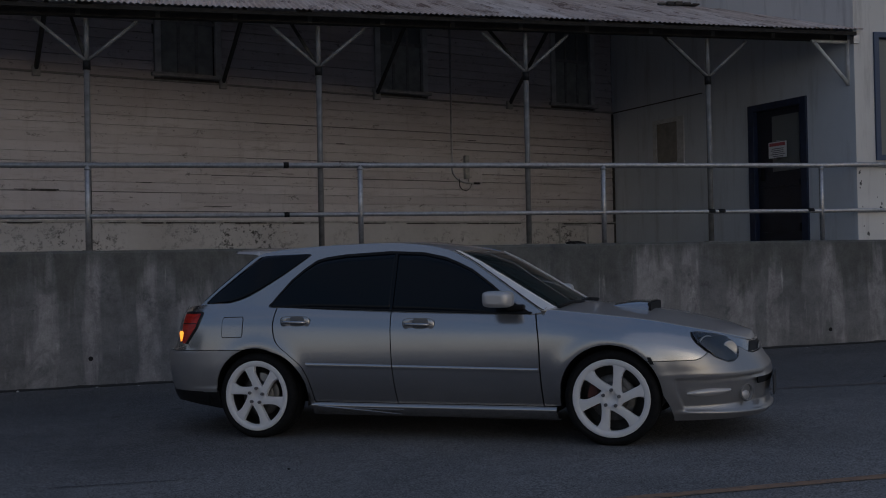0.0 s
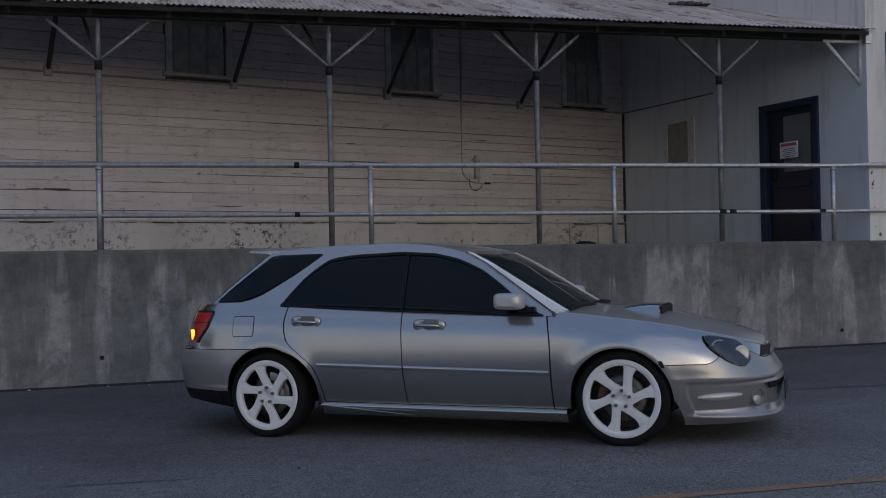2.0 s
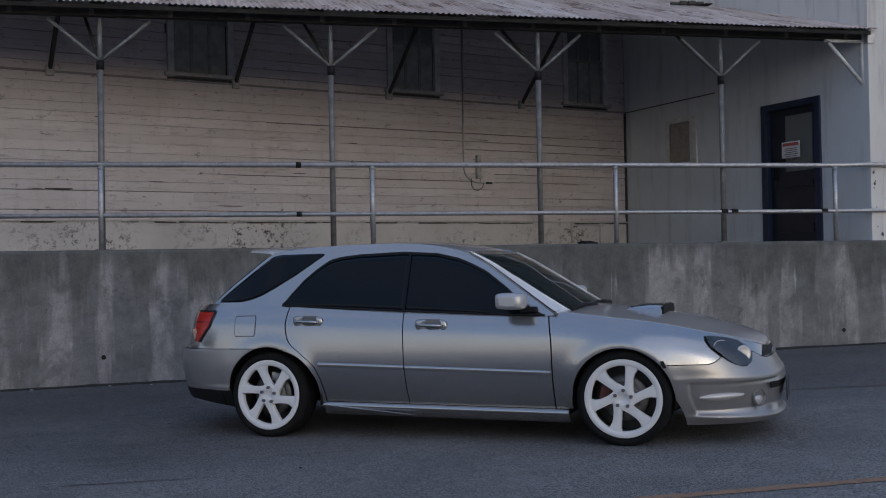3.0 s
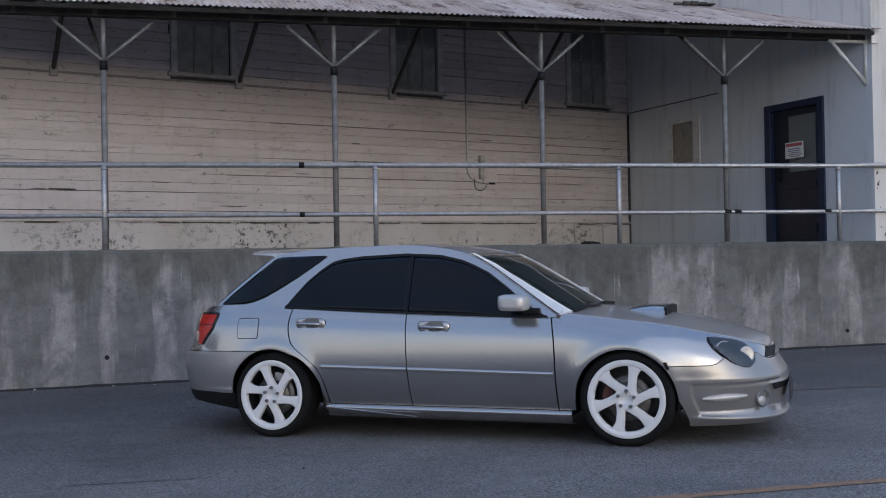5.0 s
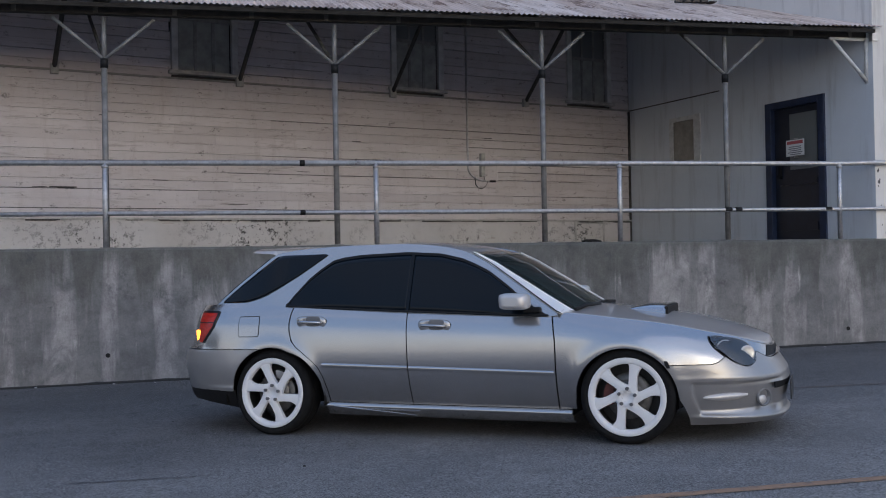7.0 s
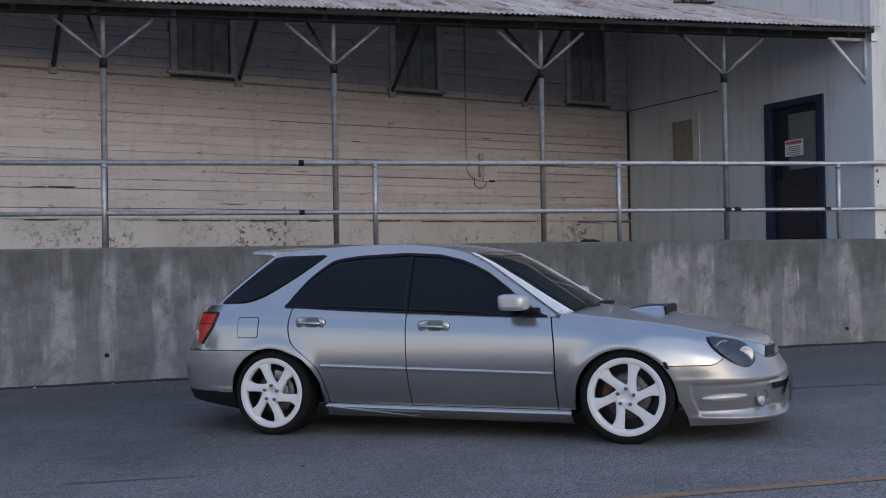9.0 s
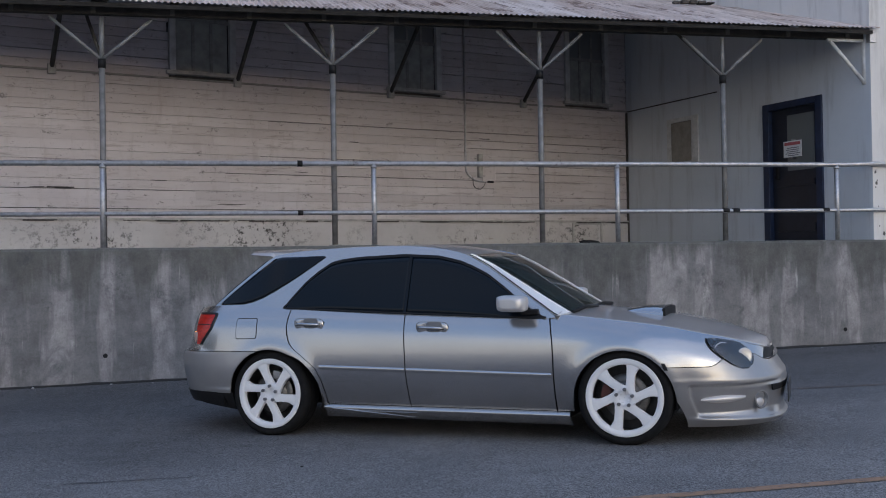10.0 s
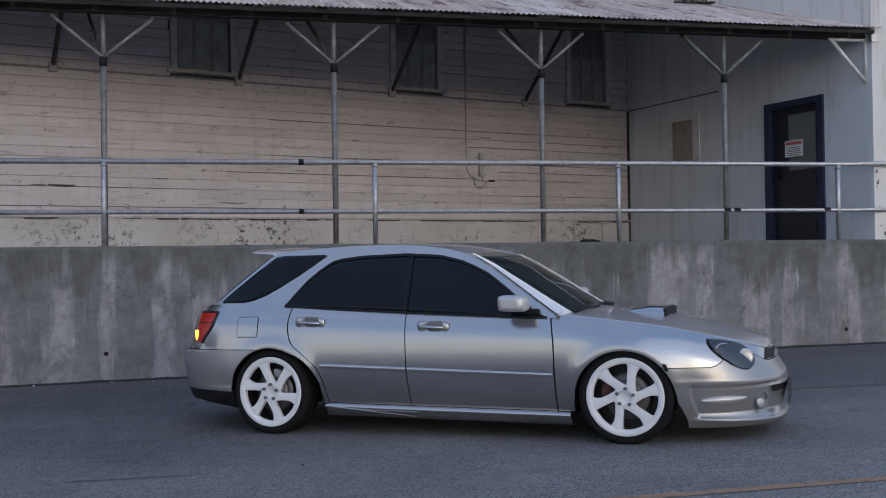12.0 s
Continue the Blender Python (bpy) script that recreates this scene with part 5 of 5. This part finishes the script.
    for j in range(9):
        t = 0.06 + 0.88 * j / 8
        x0 = -0.10 - 0.46 * t
        z0 = GREEN_TOP(x0)
        y0 = -green(x0, z0).y * 0.985
        rows.append([bm.verts.new((x0 - 0.008 - 0.16 * (1 - (v / 8) ** 2) * (0.35 + 0.65 * t), y0 * v / 8, z0 + 0.006 + 0.02 * (1 - (v / 8) ** 2) * (1 - t))) for v in range(-8, 9)])
    grid_faces(bm, rows)
    shell("tailgate_window", bm, TINT, body, "dark tinted glass", 0.004, True)
    # roof spoiler
    bm = bmesh.new()
    rows = []
    for i in range(17):
        v = -1 + i / 8
        y = 0.535 * v
        c = 1 - v * v
        tip = -0.285 - 0.10 * c - (0.03 if abs(v) < 0.95 else 0)
        rows.append([bm.verts.new(p) for p in ((0.06, 0.97 * y, 1.302 + 0.03 * c), (-0.12, 0.955 * y, 1.308 + 0.034 * c), (tip, 0.955 * y, 1.314 + 0.026 * c), (tip - 0.004, 1.01 * y, 1.300 + 0.026 * c), (-0.13, 1.01 * y, 1.286 + 0.03 * c), (-0.09, 0.98 * y, 1.262 + 0.03 * c))])
    grid_faces(bm, rows, False)
    for end in (rows[0], rows[-1]):
        bm.faces.new(end)
    part("roof_spoiler", bm, WARM_TOP_PAINT, body, "silver roof spoiler")

    # tail lamps
    tl = table(((0.64, -0.60), (0.655, -0.60), (0.70, -0.565), (0.77, -0.505), (0.85, -0.478), (0.88, -0.476)))
    red = Nodes("red_lamp_lens", 0.28)
    red.color(red.ramp(red.noise(60, 2, 0.5), (0.35, (0.34, 0.010, 0.006)), (0.65, (0.62, 0.030, 0.014))))
    red.b.inputs["Coat Weight"].default_value = 0.15
    clear_lens = plain("clear_lamp_lens", (0.42, 0.30, 0.27), 0.15, 0.0, 0.1, 60)
    bulb = glow_material("amber_bulb_glow", (1.0, 0.36, 0.03), 4.0)
    chrome = plain("lamp_chrome", (0.50, 0.50, 0.51), 0.35, 0.8, 0.05, 10)
    dark_lamp = plain("dark_lamp_housing", (0.018, 0.019, 0.022), 0.3, 0.4, 0.2, 15)
    for s in (1, -1):
        bm = bmesh.new()
        flank(bm, lambda z: u_of(-0.632, z) if z < 0.745 else u_of(-0.650, z), lambda z: u_of(tl(z), z), lambda u: 0.655, const(0.868), 16, 16, off=0.010, sides=(s,))
        shell("tail_lamp", bm, red.mat, body, "red tail lamp lens", 0.02)
        bm = bmesh.new()
        flank(bm, lambda z: u_of(tl(z), z) - 0.004, lambda z: u_of(tl(z), z) + 0.012, const(0.650), const(0.880), 2, 16, off=0.008, sides=(s,))
        flank(bm, lambda z: u_of(-0.655, z), lambda z: u_of(tl(z), z) + 0.008, const(0.866), const(0.882), 10, 2, off=0.009, sides=(s,))
        flank(bm, lambda z: u_of(-0.650, z), lambda z: u_of(tl(z), z), const(0.795), const(0.801), 10, 1, off=0.0125, sides=(s,))
        shell("lamp_trim", bm, dark_lamp, body, thick=0.016)
    # the turning drum of the right indicator: one half glows, the other is clear plastic
    bm = bmesh.new()
    rows = []
    n = 24
    for z, r in ((-0.052, 0.010), (-0.044, 0.016), (-0.02, 0.021), (0.02, 0.025), (0.046, 0.026), (0.053, 0.018)):
        rows.append([bm.verts.new((r * math.cos(2 * math.pi * k / n), r * math.sin(2 * math.pi * k / n), z)) for k in range(n)])
    for r0, r1 in zip(rows, rows[1:]):
        for k in range(n):
            f = bm.faces.new((r0[k], r0[(k + 1) % n], r1[(k + 1) % n], r1[k]))
            f.smooth = True
            f.material_index = 0 if k < n // 2 else 1
    drum = part("indicator", bm, bulb, body, "amber flashing indicator")
    drum.data.materials.append(clear_lens)
    drum.matrix_basis = pose(-0.667, -0.722, 0.690)
    # fuel flap on the right quarter
    bm = bmesh.new()
    flap = lambda z, x, s: u_of(x + s * 0.02 * max(0, abs(z - 0.765) / 0.07 - 0.75) * 4 * 0.35, z)
    flank(bm, lambda z: flap(z, -0.270, 1), lambda z: flap(z, -0.107, -1), const(0.696), const(0.834), 10, 16, off=0.0035, sides=(1,))
    shell("fuel_flap", bm, PAINT, body, thick=0.004)
    bm = bmesh.new()
    flank(bm, lambda z: flap(z, -0.275, 1), lambda z: flap(z, -0.102, -1), const(0.691), const(0.839), 10, 16, off=0.0012, sides=(1,))
    shell("flap_gap", bm, BLACK, body, "dark shut line", 0.002)

    # head lamps
    hl = table(((0.466, 3.245), (0.475, 3.215), (0.499, 3.171), (0.541, 3.120), (0.595, 3.060), (0.63, 3.036), (0.652, 3.030)))
    hr = table(((0.466, 3.262), (0.478, 3.280), (0.492, 3.289), (0.532, 3.288), (0.579, 3.257), (0.616, 3.215), (0.640, 3.155), (0.655, 3.060)))
    for s in (1, -1):
        lo = const(0.467)
        hi = const(0.652)
        bm = bmesh.new()
        flank(bm, lambda z: u_of(hl(z), z), lambda z: u_of(hr(z), z), lo, hi, 18, 18, off=0.006, sides=(s,))
        shell("lamp_housing", bm, dark_lamp, body, "dark headlamp housing", 0.004)
        p = outline(u_of(3.247, 0.540), 0.537, 0.003)
        bm = bmesh.new()
        n = Vector((0.55, -0.83, 0.08)).normalized()
        t1 = n.cross(Vector((0, 0, 1))).normalized()
        t2 = n.cross(t1)
        rows = []
        for r, d in ((0.052, 0.003), (0.049, 0.008), (0.040, 0.006), (0.016, 0.004), (0.001, 0.006)):
            rows.append([bm.verts.new(Vector((q.x, q.y * s, q.z))) for q in (p + n * d + (t1 * math.cos(2 * math.pi * k / 24) + t2 * math.sin(2 * math.pi * k / 24)) * r for k in range(25))])
        grid_faces(bm, rows)
        shell("reflector", bm, chrome, body, "chrome lamp reflector", 0.002)
        bm = bmesh.new()
        flank(bm, lambda z: u_of(hl(z), z) - 0.004, lambda z: u_of(hr(z), z) + 0.004, lambda u: lo(u) - 0.004, lambda u: hi(u) + 0.004, 18, 18, off=0.012, sides=(s,))
        shell("headlamp", bm, glass_material("headlamp_glass", (0.92, 0.94, 0.96), 0.03, 1.0) if "headlamp_glass" not in bpy.data.materials else bpy.data.materials["headlamp_glass"], body, "clear headlamp glass", 0.003, True)
        bm = bmesh.new()                  # added arc that stands in for a reflection in the lamp
        q = [outline(u_of(3.118 + 0.040 * math.cos(a), 0.600), 0.592 + 0.034 * math.sin(a), 0.009) for a in (radians(60 + 12 * k) for k in range(10))]
        rod(bm, [(v.x, v.y * s, v.z) for v in q], 0.0035, 6)
        part("beam_rim", bm, chrome, body, "thin chrome arc in place of a reflection in the headlamp")
        bm = bmesh.new()                  # black rubber round the glass
        flank(bm, lambda z: u_of(hl(z), z) - 0.008, lambda z: u_of(hr(z), z) + 0.006, const(0.462), const(0.657), 18, 18, off=0.0052, sides=(s,))
        shell("lamp_seal", bm, BLACK, body, "black rubber seal", 0.003)
        # fog lamp and the blade-shaped marker beside it
        bm = bmesh.new()
        c = chin(u_of(3.345, 0.255), 0.255, 0.010)
        n = Vector((c.x - 2.75, c.y * 0.9, 0)).normalized()
        t1 = Vector((-n.y, n.x, 0))
        rows = []
        for r, d in ((0.060, 0.0), (0.055, 0.012), (0.046, 0.006), (0.040, -0.012), (0.001, -0.014)):
            rows.append([bm.verts.new(Vector((q.x, q.y * s, q.z))) for q in (c + n * d + (t1 * math.cos(2 * math.pi * k / 20) + Vector((0, 0, 1)) * math.sin(2 * math.pi * k / 20)) * r for k in range(21))])
        grid_faces(bm, rows)
        part("fog_recess", bm, RECESS_SHADE_AND_GAP, body, "dark round fog lamp recess")
        bm = bmesh.new()
        rows = []
        c2 = c + Vector((0, 0, -0.016)) - t1 * 0.008
        for r, d in ((0.042, -0.008), (0.038, -0.002), (0.020, 0.002), (0.001, 0.003)):
            rows.append([bm.verts.new(Vector((q.x, q.y * s, q.z))) for q in (c2 + n * d + (t1 * math.cos(2 * math.pi * k / 20) + Vector((0, 0, 1)) * 0.75 * math.sin(2 * math.pi * k / 20)) * r for k in range(21))])
        grid_faces(bm, rows)
        part("fog_lamp", bm, MIRROR_PAINT, body, "silver fog lamp cover")
        bm = bmesh.new()
        rows = []
        for i in range(13):
            t = i / 12
            q = chin(u_of(3.0 + 0.26 * t, 0.28), 0.28, 0.010)
            w = 0.026 * math.sin(math.pi * (0.05 + 0.88 * t)) ** 0.8
            rows.append([bm.verts.new((q.x + dx, (q.y - dy) * s, 0.276 + 0.008 * t + dz)) for dx, dy, dz in ((0, -0.01, w), (0, 0.012, w * 0.7), (0, 0.020, 0), (0, 0.012, -w * 0.7), (0, -0.01, -w))])
        grid_faces(bm, rows, s > 0)
        part("marker_blade", bm, MIRROR_PAINT, body, "pale blade-shaped side marker")
    # chipped paint where the wing meets the bumper
    bm = bmesh.new()
    flank(bm, lambda z: u_of(2.768 + 0.35 * (0.515 - z), z), lambda z: u_of(2.790 + 0.40 * (0.515 - z), z), const(0.470), const(0.515), 3, 4, off=0.007, sides=(1,))
    shell("paint_chip", bm, BLACK, body, "chipped black edge", 0.003)
    # grille and number plate
    bm = bmesh.new()
    flank(bm, lambda z: u_of(3.352, z), const(U_FRONT), const(0.505), lambda u: max(0.51, BELT(u) - 0.012), 14, 6, off=0.004)
    shell("grille", bm, BLACK, body, "black grille", 0.01)
    bm = bmesh.new()
    flank(bm, lambda z: u_of(3.386, z), const(U_FRONT), const(0.508), const(0.585), 12, 4, off=0.018)
    shell("grille_bar", bm, PAINT, body, thick=0.012)
    bm = bmesh.new()
    box(bm, 3.488, 3.496, -0.30, 0.10, 0.215, 0.345)
    part("number_plate", bm, plain("plate_back", (0.03, 0.03, 0.033), 0.5), body, "blank number plate seen edge-on", bevel=0.001)
    bm = bmesh.new()
    flank(bm, lambda z: u_of(3.40, z), const(U_FRONT), const(0.305), const(0.345), 10, 2, off=0.006)
    shell("intake_slot", bm, BLACK, body, "black intake slot", 0.008)

    door_handle(body, 0.316, 0.787)
    door_handle(body, 1.246, 0.751)
    build_mirror(body)

    # dark underbody and wheel wells
    bm = bmesh.new()
    box(bm, -0.50, 3.1, -0.56, 0.56, 0.20, 0.56)
    box(bm, -0.45, 1.95, -0.62, 0.62, 0.5, 0.86)
    box(bm, 0.40, 2.15, -0.70, 0.70, 0.15, 0.72)
    part("underbody", bm, BLACK, body, "black underbody")
    for x, zc, r in ((0.0, REAR_ZC, REAR_R + 0.066), (WHEELBASE, FRONT_ZC, FRONT_R)):
        for s in (1, -1):
            bm = bmesh.new()
            rows = []
            for y in (-0.815, -0.55):
                rows.append([bm.verts.new((x + (r + 0.004) * math.cos(a), s * y, zc + (r + 0.004) * math.sin(a))) for a in (radians(-12 + 204 * k / 32) for k in range(33))])
            grid_faces(bm, rows)
            rows = [[bm.verts.new((x + (r + 0.004) * q * math.cos(a), s * -0.55, zc + (r + 0.004) * q * math.sin(a))) for a in (radians(-12 + 204 * k / 32) for k in range(33))] for q in (0.05, 1.0)]
            grid_faces(bm, rows)
            part("wheel_well", bm, BLACK, body, "black wheel well liner")

    # wheels stand on the road and stay there while the body sinks
    build_wheel(car, -0.008, -0.835, 0.291, -1, 58, 0, -2.0, False)
    build_wheel(car, -0.008, 0.835, 0.291, 1, 47, 0, -2.0, False)
    build_wheel(car, WHEELBASE + 0.005, -0.835, 0.288, -1, 25, 0, -1.5, True)
    build_wheel(car, WHEELBASE + 0.005, 0.835, 0.288, 1, 5, 0, -1.5, True)
    return body, drum


BODY, DRUM = build_car()


def motions():
    """The air springs let the body down, first at the nose, then at the tail."""
    def sink(z, slope):
        return pose(0, 0, z, 0, -math.degrees(math.atan(slope)), 0)
    walk(BODY, [
        (0.0, sink(0.0160, 0.0057)), (0.5, sink(0.0165, 0.0030)), (1.0, sink(0.0170, 0.0003)), (1.5, sink(0.0172, -0.0012)), (2.0, sink(0.0174, -0.0020)),
        (3.0, sink(0.0172, -0.0025)), (4.0, sink(0.0105, -0.0010)), (5.0, sink(0.0035, 0.0008)), (5.5, sink(0.0010, 0.0006)), (6.0, sink(0.0005, 0.0004)),
        (6.5, sink(0.0, 0.0)), (7.0, sink(-0.0005, 0.0)), (8.0, sink(-0.0035, 0.0003)), (9.0, sink(-0.0070, 0.0005)), (9.5, sink(-0.0100, 0.0006)), (10.0, sink(-0.0105, 0.0003)),
        (10.5, sink(-0.0105, 0.0)), (11.0, sink(-0.0107, -0.0004)), (11.5, sink(-0.0110, -0.0014)), (12.0, sink(-0.0115, -0.0020)),
    ])
    # half turns of the indicator drum, lit side out from each first to each second time
    lit = ((0.0, 0.1), (0.85, 1.15), (2.05, 2.3), (3.3, 3.6), (4.55, 4.9), (5.66, 5.92), (6.93, 7.3), (8.1, 8.4), (9.27, 9.6), (10.53, 11.08), (11.85, 12.0))
    angle, rows = 180, []
    for on, off in lit:
        if on > 0:
            rows += [(on - 0.1, angle), (on - 0.0667, angle + 60), (on - 0.0333, angle + 120), (on, angle + 180)]
            angle += 180
        else:
            rows.append((0.0, angle))
        if off < 12:
            rows += [(off, angle), (off + 0.0333, angle + 60), (off + 0.0667, angle + 120), (off + 0.1, angle + 180)]
            angle += 180
    rows.append((12.0, angle))
    walk(DRUM, [(t, pose(-0.667, -0.722, 0.690, 0, 0, a + DRUM_FACE)) for t, a in rows if t < 12.0 or (t, a) == rows[-1]])


DRUM_FACE = 34
motions()
